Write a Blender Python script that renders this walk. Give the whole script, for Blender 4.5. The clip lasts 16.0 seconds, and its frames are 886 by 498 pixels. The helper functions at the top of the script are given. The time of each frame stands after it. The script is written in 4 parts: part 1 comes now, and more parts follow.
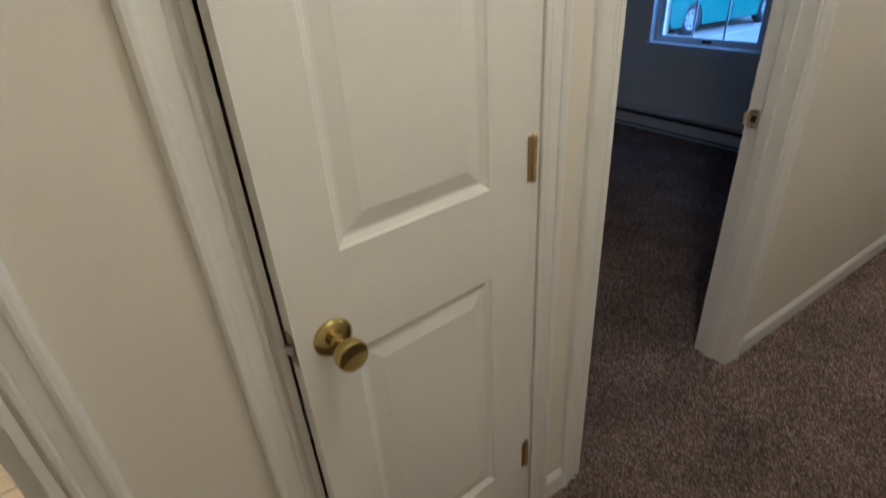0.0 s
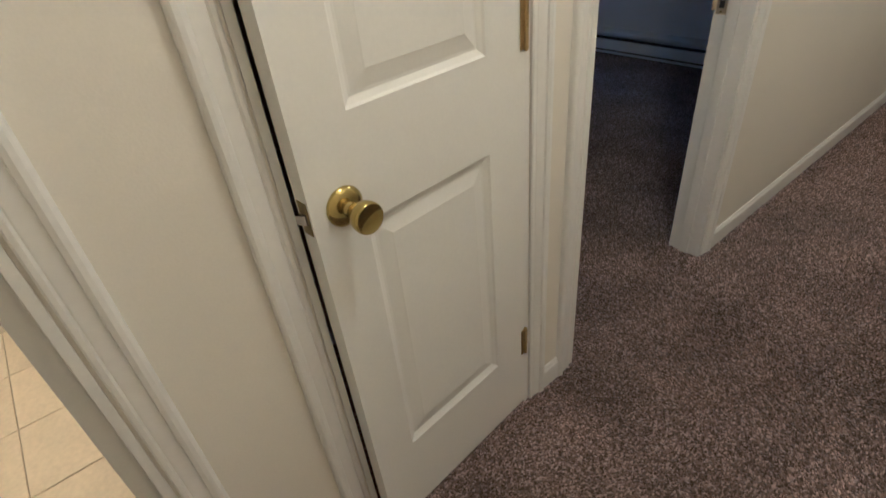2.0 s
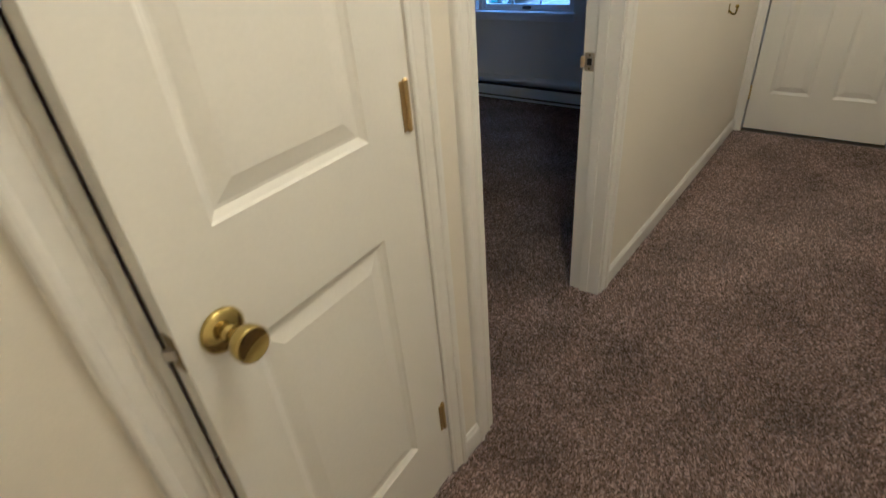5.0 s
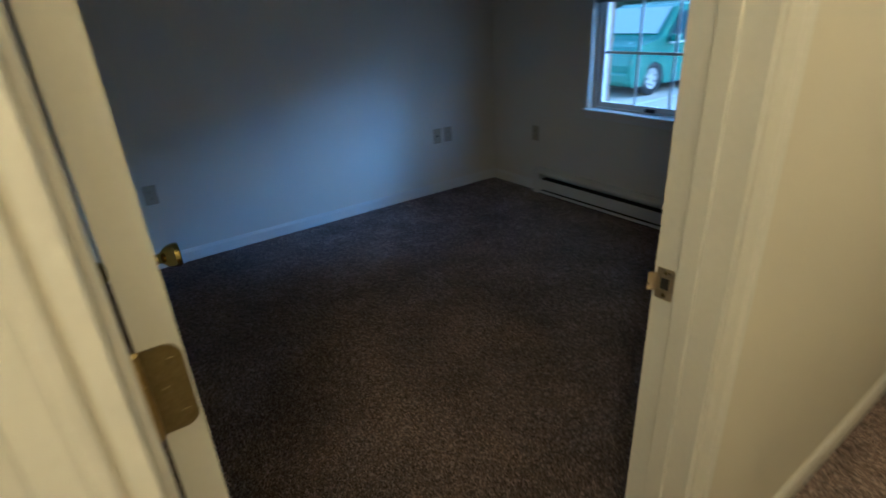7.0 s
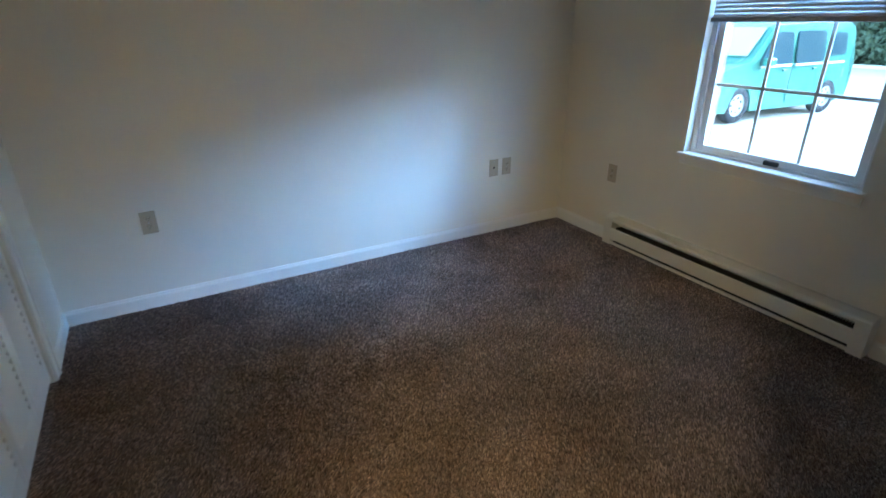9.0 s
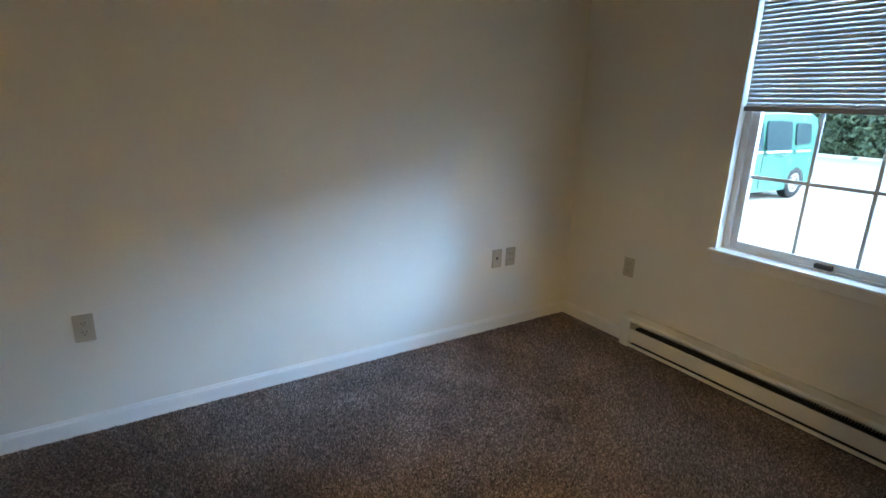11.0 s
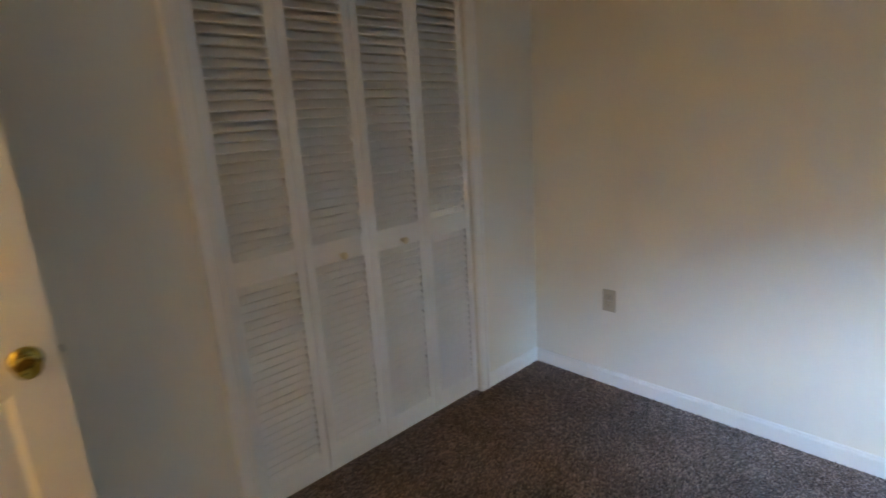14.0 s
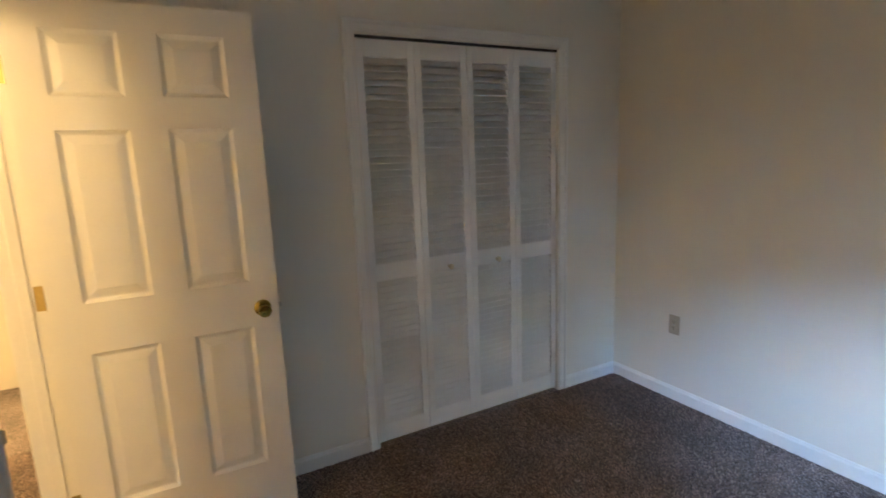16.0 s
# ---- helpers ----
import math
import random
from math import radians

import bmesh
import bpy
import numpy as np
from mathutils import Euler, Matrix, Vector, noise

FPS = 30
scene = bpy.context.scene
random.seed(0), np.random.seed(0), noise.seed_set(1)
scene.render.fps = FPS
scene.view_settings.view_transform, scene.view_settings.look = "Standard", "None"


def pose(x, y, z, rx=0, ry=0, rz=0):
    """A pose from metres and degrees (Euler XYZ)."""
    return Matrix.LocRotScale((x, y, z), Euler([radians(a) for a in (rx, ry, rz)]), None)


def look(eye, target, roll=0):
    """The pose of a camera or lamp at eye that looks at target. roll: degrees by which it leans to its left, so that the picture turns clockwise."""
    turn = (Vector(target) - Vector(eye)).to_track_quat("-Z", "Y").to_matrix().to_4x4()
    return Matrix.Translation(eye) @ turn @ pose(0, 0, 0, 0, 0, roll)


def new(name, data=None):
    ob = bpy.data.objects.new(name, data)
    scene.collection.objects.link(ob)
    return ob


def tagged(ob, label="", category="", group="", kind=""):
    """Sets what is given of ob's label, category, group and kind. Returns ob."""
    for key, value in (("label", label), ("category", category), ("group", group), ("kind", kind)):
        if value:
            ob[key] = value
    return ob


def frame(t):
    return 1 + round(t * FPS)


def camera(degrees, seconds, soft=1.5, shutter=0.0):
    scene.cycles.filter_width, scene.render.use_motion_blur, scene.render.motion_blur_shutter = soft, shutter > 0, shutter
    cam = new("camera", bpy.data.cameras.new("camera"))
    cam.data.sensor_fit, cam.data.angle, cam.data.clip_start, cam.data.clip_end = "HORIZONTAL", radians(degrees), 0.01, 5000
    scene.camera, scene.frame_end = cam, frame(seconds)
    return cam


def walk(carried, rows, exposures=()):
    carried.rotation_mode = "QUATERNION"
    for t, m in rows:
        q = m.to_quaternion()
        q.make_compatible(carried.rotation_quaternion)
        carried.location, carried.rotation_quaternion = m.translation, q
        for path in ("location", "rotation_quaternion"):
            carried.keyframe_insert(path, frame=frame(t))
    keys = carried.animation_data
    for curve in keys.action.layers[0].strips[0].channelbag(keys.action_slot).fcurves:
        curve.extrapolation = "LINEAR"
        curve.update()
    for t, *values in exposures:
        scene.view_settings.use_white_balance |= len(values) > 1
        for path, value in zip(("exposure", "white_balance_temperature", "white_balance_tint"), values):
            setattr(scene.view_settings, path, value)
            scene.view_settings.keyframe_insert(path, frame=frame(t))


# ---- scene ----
cam = camera(80.8, 16.0, 1.5, 0.5)
# the walk: eye, target, roll
PATH = [
    (0, (-0.005, -0.079, 1.392), (0.924, 1.394, 0.409), -4.0),
    (0.5, (-0.021, -0.087, 1.339), (0.861, 1.28, 0.176), -4.5),
    (1, (-0.052, -0.09, 1.317), (0.814, 1.211, 0.069), -4.7),
    (1.5, (-0.077, -0.089, 1.321), (0.807, 1.2, 0.073), -4.3),
    (2, (-0.119, -0.089, 1.275), (0.862, 1.229, 0.134), -6.2),
    (2.5, (-0.149, -0.075, 1.282), (0.867, 1.249, 0.181), -5.7),
    (3, (-0.176, -0.063, 1.278), (0.888, 1.216, 0.168), -5.3),
    (3.5, (-0.186, -0.064, 1.285), (0.968, 1.12, 0.159), -5.0),
    (4, (-0.187, -0.066, 1.29), (1.083, 1.005, 0.176), -4.6),
    (6.5, (0.620, 0.186, 1.361), (1.876, 1.484, 0.503), -4.4),
    (7, (0.871, 0.274, 1.346), (1.907, 1.771, 0.519), -3.2),
    (7.5, (1.018, 0.324, 1.363), (1.813, 1.966, 0.542), -3.0),
    (8, (1.089, 0.469, 1.360), (1.803, 2.146, 0.536), -2.6),
    (8.5, (1.171, 0.639, 1.353), (1.926, 2.292, 0.518), -1.2),
    (9, (1.247, 0.835, 1.366), (2.14, 2.434, 0.562), -0.4),
    (11.5, (1.382, 1.356, 1.359), (2.414, 2.997, 0.866), 1.2),
    (12, (1.531, 1.433, 1.408), (2.175, 3.257, 0.898), 2.5),
    (12.5, (1.682, 1.579, 1.402), (2.126, 3.445, 0.837), 3.2),
    (13, (1.88, 1.499, 1.397), (1.756, 3.411, 0.822), -0.4),
    (13.5, (2.136, 1.509, 1.329), (1.186, 3.191, 0.811), -3.0),
    (14, (2.390, 1.357, 1.387), (0.977, 2.690, 0.910), -3.5),
    (14.5, (2.563, 1.235, 1.434), (1.054, 2.460, 0.971), -2.4),
    (15, (2.850, 1.235, 1.466), (1.248, 2.340, 1.012), -2.2),
    (15.5, (2.974, 1.164, 1.489), (1.331, 2.219, 1.055), -1.9),
    (16, (3.052, 1.079, 1.499), (1.330, 2.029, 1.136), -2.2),
]
EXPOSURES = [(0.0, 1.65, 3900, 14), (1.5, 1.9, 3900, 14), (2.5, 2.2, 3900, 14), (4.2, 2.2, 3900, 14), (6.4, 2.1, 4450, 2), (7.0, 1.95, 4500, 0),
             (7.5, 2.4, 4800, 0), (8.0, 3.1, 5400, 2), (8.6, 3.55, 5600, 3), (9.2, 3.7, 5350, 0), (11.4, 3.62, 6600, 4), (12.5, 3.72, 6800, 8), (14.0, 3.92, 7000, 10), (15.0, 3.95, 6800, 10), (16.0, 3.85, 6500, 10)]
walk(cam, [(t, look(eye, target, roll)) for t, eye, target, roll in PATH], EXPOSURES)

# ---- plan, in metres ----
HALL_Y0, HALL_Y1 = -0.40, 0.603          # hall, between its long walls
ROOM_Y0, ROOM_Y1 = 0.716, 3.652          # bedroom
ROOM_X0, ROOM_X1 = 0.700, 3.812
HALL_X0, HALL_X1 = -1.40, 3.775
CEIL = 2.40
DOOR_H = 2.045
CLOSET = (0.106, 0.645)                  # hall closet opening in x
BEDROOM = (0.839, 1.634)                 # bedroom doorway in x
BATH = (-0.950, -0.206)                  # bathroom doorway in x
BIFOLD = (1.962, 3.163, 2.045)           # wardrobe opening in y, and its height
WINDOW = (1.806, 2.679, 0.690, 2.07)     # window opening in y and z

# ---- light ----
world = bpy.data.worlds.new("sky")
scene.world = world
world.use_nodes = True
wn = world.node_tree
sky = wn.nodes.new("ShaderNodeTexSky")
sky.sky_type = "NISHITA"
sky.sun_disc = False
sky.sun_elevation, sky.sun_rotation = radians(19.8), radians(127)
wn.links.new(sky.outputs[0], wn.nodes["Background"].inputs[0])
wn.nodes["Background"].inputs[1].default_value = 0.15
sun_data = bpy.data.lights.new("sun", "SUN")
sun_data.energy, sun_data.angle, sun_data.color = 0.98, radians(28), (0.25, 0.52, 1.0)
sun = new("sun", sun_data)
sun.matrix_world = look((12.6, -9.6, 5.7), (0, 0, 0))


def bulb(name, where, watts, colour, radius=0.06):
    data = bpy.data.lights.new(name, "POINT")
    data.energy, data.color, data.shadow_soft_size = watts, colour, radius
    ob = new(name, data)
    ob.location = where
    return ob


HALL_LAMP = (0.60, 0.05, 2.27)
END_LAMP = (2.60, 0.02, 2.27)
BATH_LAMP = (-0.55, 1.55, 2.25)
LAMP_COLOUR = (1.0, 0.67, 0.28)
bulb("hall_bulb", HALL_LAMP, 5.4, LAMP_COLOUR, 0.09)
bulb("hall_end_bulb", END_LAMP, 3.2, LAMP_COLOUR, 0.12)
bulb("bath_bulb", BATH_LAMP, 8, LAMP_COLOUR, 0.09)


# ---- materials ----
def mat(name, colour, rough=0.5, metal=0.0, vary=0.06, scale=6.0, fine=120.0, bump=0.05, spec=0.5, random=0.0):
    """A procedural surface: two scales of variation in colour, roughness and relief."""
    m = bpy.data.materials.new(name)
    m.use_nodes = True
    t = m.node_tree
    b = t.nodes["Principled BSDF"]
    b.inputs["Metallic"].default_value = metal
    b.inputs["Specular IOR Level"].default_value = spec
    co = t.nodes.new("ShaderNodeTexCoord")
    n1 = t.nodes.new("ShaderNodeTexNoise")
    n1.inputs["Scale"].default_value, n1.inputs["Detail"].default_value = scale, 4
    n2 = t.nodes.new("ShaderNodeTexNoise")
    n2.inputs["Scale"].default_value, n2.inputs["Detail"].default_value = fine, 2
    for n in (n1, n2):
        t.links.new(co.outputs["Object"], n.inputs["Vector"])
    add = t.nodes.new("ShaderNodeMath")
    add.operation = "ADD"
    t.links.new(n1.outputs["Fac"], add.inputs[0])
    t.links.new(n2.outputs["Fac"], add.inputs[1])
    last = add.outputs[0]
    if random:
        info = t.nodes.new("ShaderNodeObjectInfo")
        mad = t.nodes.new("ShaderNodeMath")
        mad.operation = "MULTIPLY_ADD"
        mad.inputs[1].default_value = random
        t.links.new(info.outputs["Random"], mad.inputs[0])
        t.links.new(last, mad.inputs[2])
        last = mad.outputs[0]
    mp = t.nodes.new("ShaderNodeMapRange")
    mp.inputs["From Min"].default_value, mp.inputs["From Max"].default_value = 0.6, 1.4 + random
    mp.inputs["To Min"].default_value, mp.inputs["To Max"].default_value = 1 - vary, 1 + vary
    t.links.new(last, mp.inputs["Value"])
    mul = t.nodes.new("ShaderNodeVectorMath")
    mul.operation = "SCALE"
    mul.inputs[0].default_value = colour
    t.links.new(mp.outputs[0], mul.inputs["Scale"])
    t.links.new(mul.outputs[0], b.inputs["Base Color"])
    mr = t.nodes.new("ShaderNodeMapRange")
    mr.inputs["To Min"].default_value, mr.inputs["To Max"].default_value = max(rough - 0.08, 0.02), min(rough + 0.08, 1)
    t.links.new(n1.outputs["Fac"], mr.inputs["Value"])
    t.links.new(mr.outputs[0], b.inputs["Roughness"])
    if bump:
        bp = t.nodes.new("ShaderNodeBump")
        bp.inputs["Strength"].default_value, bp.inputs["Distance"].default_value = bump, 0.002
        t.links.new(n2.outputs["Fac"], bp.inputs["Height"])
        t.links.new(bp.outputs[0], b.inputs["Normal"])
    return m


def carpet_material():
    m = bpy.data.materials.new("carpet")
    m.use_nodes = True
    t = m.node_tree
    b = t.nodes["Principled BSDF"]
    b.inputs["Roughness"].default_value = 0.95
    b.inputs["Specular IOR Level"].default_value = 0.1
    b.inputs["Sheen Weight"].default_value = 0.25
    co = t.nodes.new("ShaderNodeTexCoord")
    warp = t.nodes.new("ShaderNodeTexNoise")
    warp.inputs["Scale"].default_value = 60
    mixv = t.nodes.new("ShaderNodeVectorMath")
    mixv.operation = "MULTIPLY_ADD"
    mixv.inputs[1].default_value = (0.010, 0.010, 0.010)
    t.links.new(co.outputs["Object"], warp.inputs["Vector"])
    t.links.new(warp.outputs["Color"], mixv.inputs[0])
    t.links.new(co.outputs["Object"], mixv.inputs[2])
    v = t.nodes.new("ShaderNodeTexVoronoi")
    v.inputs["Scale"].default_value = 210
    t.links.new(mixv.outputs[0], v.inputs["Vector"])
    ramp = t.nodes.new("ShaderNodeValToRGB")
    ramp.color_ramp.elements[0].position = 0.05
    ramp.color_ramp.elements[0].color = (0.07, 0.048, 0.042, 1)
    ramp.color_ramp.elements[1].position = 0.95
    ramp.color_ramp.elements[1].color = (0.52, 0.40, 0.35, 1)
    e = ramp.color_ramp.elements.new(0.55)
    e.color = (0.20, 0.145, 0.128, 1)
    sep = t.nodes.new("ShaderNodeSeparateColor")
    t.links.new(v.outputs["Color"], sep.inputs[0])
    t.links.new(sep.outputs[0], ramp.inputs[0])
    big = t.nodes.new("ShaderNodeTexNoise")
    big.inputs["Scale"].default_value, big.inputs["Detail"].default_value = 3.6, 3
    t.links.new(co.outputs["Object"], big.inputs["Vector"])
    mp = t.nodes.new("ShaderNodeMapRange")
    mp.inputs["From Min"].default_value, mp.inputs["From Max"].default_value = 0.3, 0.7
    mp.inputs["To Min"].default_value, mp.inputs["To Max"].default_value = 0.60, 1.30
    t.links.new(big.outputs["Fac"], mp.inputs["Value"])
    sc = t.nodes.new("ShaderNodeVectorMath")
    sc.operation = "SCALE"
    t.links.new(ramp.outputs[0], sc.inputs[0])
    t.links.new(mp.outputs[0], sc.inputs["Scale"])
    t.links.new(sc.outputs[0], b.inputs["Base Color"])
    bp = t.nodes.new("ShaderNodeBump")
    bp.inputs["Strength"].default_value, bp.inputs["Distance"].default_value = 0.9, 0.006
    bp.invert = True
    t.links.new(v.outputs["Distance"], bp.inputs["Height"])
    t.links.new(bp.outputs[0], b.inputs["Normal"])
    return m


def pile_material():
    m = bpy.data.materials.new("carpet_pile")
    m.use_nodes = True
    t = m.node_tree
    b = t.nodes["Principled BSDF"]
    b.inputs["Roughness"].default_value = 0.9
    b.inputs["Specular IOR Level"].default_value = 0.15
    b.inputs["Sheen Weight"].default_value = 0.2
    geo = t.nodes.new("ShaderNodeNewGeometry")
    ramp = t.nodes.new("ShaderNodeValToRGB")
    ramp.color_ramp.elements[0].position = 0.0
    ramp.color_ramp.elements[0].color = (0.066, 0.046, 0.038, 1)
    ramp.color_ramp.elements[1].position = 1.0
    ramp.color_ramp.elements[1].color = (0.60, 0.445, 0.37, 1)
    for where, colour in ((0.35, (0.160, 0.113, 0.094, 1)), (0.75, (0.29, 0.210, 0.174, 1))):
        ramp.color_ramp.elements.new(where).color = colour
    t.links.new(geo.outputs["Random Per Island"], ramp.inputs[0])
    co = t.nodes.new("ShaderNodeTexCoord")
    big = t.nodes.new("ShaderNodeTexNoise")
    big.inputs["Scale"].default_value, big.inputs["Detail"].default_value = 3.4, 4
    t.links.new(co.outputs["Object"], big.inputs["Vector"])
    mp = t.nodes.new("ShaderNodeMapRange")
    mp.inputs["From Min"].default_value, mp.inputs["From Max"].default_value = 0.33, 0.67
    mp.inputs["To Min"].default_value, mp.inputs["To Max"].default_value = 0.68, 1.25
    t.links.new(big.outputs["Fac"], mp.inputs["Value"])
    sc = t.nodes.new("ShaderNodeVectorMath")
    sc.operation = "SCALE"
    t.links.new(ramp.outputs[0], sc.inputs[0])
    t.links.new(mp.outputs[0], sc.inputs["Scale"])
    t.links.new(sc.outputs[0], b.inputs["Base Color"])
    return m


def glass_material():
    m = bpy.data.materials.new("window_glass")
    m.use_nodes = True
    b = m.node_tree.nodes["Principled BSDF"]
    b.inputs["Transmission Weight"].default_value = 1.0
    b.inputs["Roughness"].default_value = 0.0
    b.inputs["IOR"].default_value = 1.45
    b.inputs["Base Color"].default_value = (0.93, 0.97, 0.96, 1)
    return m


def glow_material(name, colour, strength):
    m = bpy.data.materials.new(name)
    m.use_nodes = True
    b = m.node_tree.nodes["Principled BSDF"]
    b.inputs["Base Color"].default_value = (0.9, 0.88, 0.82, 1)
    b.inputs["Emission Color"].default_value = (*colour, 1)
    b.inputs["Emission Strength"].default_value = strength
    return m


WALL = mat("wall_paint", (0.78, 0.732, 0.63), 0.75, vary=0.03, scale=2.5, fine=260, bump=0.12, spec=0.3)
CEILING = mat("ceiling_paint", (0.86, 0.82, 0.73), 0.9, vary=0.03, fine=180, bump=0.3)
TRIM = mat("white_trim_paint", (0.80, 0.775, 0.72), 0.35, vary=0.03, scale=5, fine=90, bump=0.05)
DOORPAINT = mat("door_paint", (0.79, 0.765, 0.70), 0.40, vary=0.025, scale=4, fine=140, bump=0.06)
KNOBCREAM = mat("cream_knob_paint", (0.74, 0.64, 0.45), 0.35, vary=0.04, scale=40, fine=200, bump=0.03)
LOUVER = mat("louver_paint", (0.80, 0.78, 0.74), 0.5, vary=0.03, scale=5, fine=120, bump=0.05)
CARPET = carpet_material()
BRASS = mat("polished_brass", (0.47, 0.375, 0.10), 0.13, 1.0, vary=0.12, scale=25, fine=300, bump=0.02)
# Kept darker than HINGEBRASS for the shade on door_2's hinge edge.
DARKBRASS = mat("dark_brass", (0.27, 0.215, 0.09), 0.33, 1.0, vary=0.2, scale=40, fine=300, bump=0.05)
HINGEBRASS = mat("hinge_brass", (0.50, 0.38, 0.15), 0.34, 1.0, vary=0.15, scale=60, fine=300, bump=0.04)
STRIKE = mat("strike_brass", (0.72, 0.62, 0.42), 0.30, 1.0, vary=0.12, scale=60, fine=300, bump=0.03)
STEEL = mat("latch_steel", (0.55, 0.53, 0.49), 0.3, 1.0, vary=0.1, scale=40, fine=300, bump=0.03)
IVORY = mat("ivory_plastic", (0.47, 0.40, 0.28), 0.4, vary=0.03, scale=20, fine=300, bump=0.02)
DARK = mat("dark_slot", (0.02, 0.018, 0.016), 0.7, vary=0.1, bump=0)
HEATER = mat("heater_enamel", (0.74, 0.71, 0.63), 0.4, vary=0.04, scale=6, fine=150, bump=0.03)
VINYL = mat("window_vinyl", (0.80, 0.80, 0.79), 0.35, vary=0.03, scale=8, fine=160, bump=0.02)
SLAT = mat("blind_slat", (0.78, 0.78, 0.78), 0.45, vary=0.03, scale=8, fine=160, bump=0.02)
GREYRAIL = mat("blind_rail", (0.42, 0.42, 0.43), 0.45, vary=0.05, bump=0.02)
GLASS = glass_material()
TILE = mat("beige_tile", (0.72, 0.60, 0.42), 0.4, vary=0.13, scale=9, fine=70, bump=0.1, random=0.25)
GROUT = mat("tile_grout", (0.50, 0.42, 0.30), 0.9, vary=0.1, bump=0.2)
ASPHALT = mat("asphalt", (0.11, 0.11, 0.115), 0.85, vary=0.25, scale=1.2, fine=90, bump=0.4)
# Lightened and warmed to stand in for the bounce of sunlit ground.
CONCRETE = mat("pale_concrete", (0.62, 0.57, 0.48), 0.85, vary=0.15, scale=2, fine=80, bump=0.3)
GRASSMAT = mat("grass_blades", (0.06, 0.10, 0.03), 0.8, vary=0.4, scale=3, fine=30, bump=0.2)
LEAF = mat("leaves", (0.085, 0.115, 0.065), 0.7, vary=0.45, scale=2, fine=14, bump=0.1)
BARK = mat("bark", (0.13, 0.09, 0.06), 0.9, vary=0.3, scale=6, fine=40, bump=0.5)
BRICK = mat("brick", (0.33, 0.15, 0.10), 0.85, vary=0.25, scale=12, fine=90, bump=0.4, random=0.4)
MORTAR = mat("mortar", (0.27, 0.22, 0.18), 0.9, vary=0.1, bump=0.3)
CARPAINT = mat("teal_car_paint", (0.085, 0.24, 0.185), 0.25, 0.0, vary=0.03, bump=0.0, spec=0.7)
# Windscreen only: the bright sky's reflection is put into its pale base colour.
CARSCREEN = mat("sky_reflection_glass", (0.55, 0.62, 0.63), 0.08, 0.0, vary=0.03, bump=0.0, spec=0.9)
CARGLASS = mat("tinted_glass", (0.05, 0.085, 0.10), 0.06, 0.0, vary=0.02, bump=0.0, spec=0.8)
RUBBER = mat("tyre_rubber", (0.025, 0.025, 0.026), 0.8, vary=0.1, bump=0.1)
RIM = mat("wheel_silver", (0.62, 0.63, 0.64), 0.3, 0.6, vary=0.05, bump=0)
REDLENS = mat("red_lens", (0.45, 0.03, 0.02), 0.2, vary=0.05, bump=0)
CLEARLENS = mat("clear_lens", (0.75, 0.76, 0.78), 0.15, vary=0.05, bump=0)
SIDING = mat("white_siding", (0.78, 0.78, 0.76), 0.6, vary=0.04, scale=2, fine=60, bump=0.1)
ROOFMAT = mat("roof_shingle", (0.12, 0.11, 0.10), 0.9, vary=0.2, scale=4, fine=30, bump=0.4)
SHADE = glow_material("frosted_lamp_glass", (1.0, 0.82, 0.58), 1.5)


# ---- building helpers ----
def mesh(name, bm, material, smooth=False):
    bmesh.ops.recalc_face_normals(bm, faces=bm.faces)
    me = bpy.data.meshes.new(name)
    bm.to_mesh(me)
    bm.free()
    me.materials.append(material)
    if smooth:
        me.polygons.foreach_set("use_smooth", [True] * len(me.polygons))
    return me


def thing(name, label, category, m=None, group="", kind=""):
    ob = new(name)
    ob.empty_display_size = 0.05
    if m is not None:
        ob.matrix_basis = m
    return tagged(ob, label, category, group, kind)


def solid(name, bm, material, label, category, m=None, kind="", group="", smooth=False):
    ob = new(name, mesh(name, bm, material, smooth))
    if m is not None:
        ob.matrix_basis = m
    return tagged(ob, label, category, group, kind)


def part(name, bm, material, parent, label="", m=None, smooth=False):
    ob = new(name, mesh(name, bm, material, smooth))
    ob.parent = parent
    if m is not None:
        ob.matrix_basis = m
    return tagged(ob, label)


def shared(name, me, parent, m):
    ob = new(name, me)
    ob.parent = parent
    ob.matrix_basis = m
    return ob


def box(x0, x1, y0, y1, z0, z1, bevel=0.0, segments=2, bm=None):
    one = bmesh.new()
    bmesh.ops.create_cube(one, size=1)
    for v in one.verts:
        v.co = ((x0 + x1) / 2 + v.co.x * (x1 - x0), (y0 + y1) / 2 + v.co.y * (y1 - y0), (z0 + z1) / 2 + v.co.z * (z1 - z0))
    if bevel:
        bmesh.ops.bevel(one, geom=one.edges[:], offset=bevel, segments=segments, affect="EDGES", profile=0.5)
    if bm is None:
        return one
    me = bpy.data.meshes.new("tmp")
    one.to_mesh(me)
    one.free()
    bm.from_mesh(me)
    bpy.data.meshes.remove(me)
    return bm


def lathe(profile, steps=32, bm=None):
    """Revolve (radius, height) pairs round z."""
    bm = bm or bmesh.new()
    rings = []
    for r, h in profile:
        if r < 1e-6:
            rings.append([bm.verts.new((0, 0, h))] * steps)
        else:
            rings.append([bm.verts.new((r * math.cos(2 * math.pi * i / steps), r * math.sin(2 * math.pi * i / steps), h)) for i in range(steps)])
    for a, b in zip(rings, rings[1:]):
        for i in range(steps):
            j = (i + 1) % steps
            loop = []
            for v in (a[i], a[j], b[j], b[i]):
                if v not in loop:
                    loop.append(v)
            if len(loop) > 2:
                bm.faces.new(loop)
    return bm


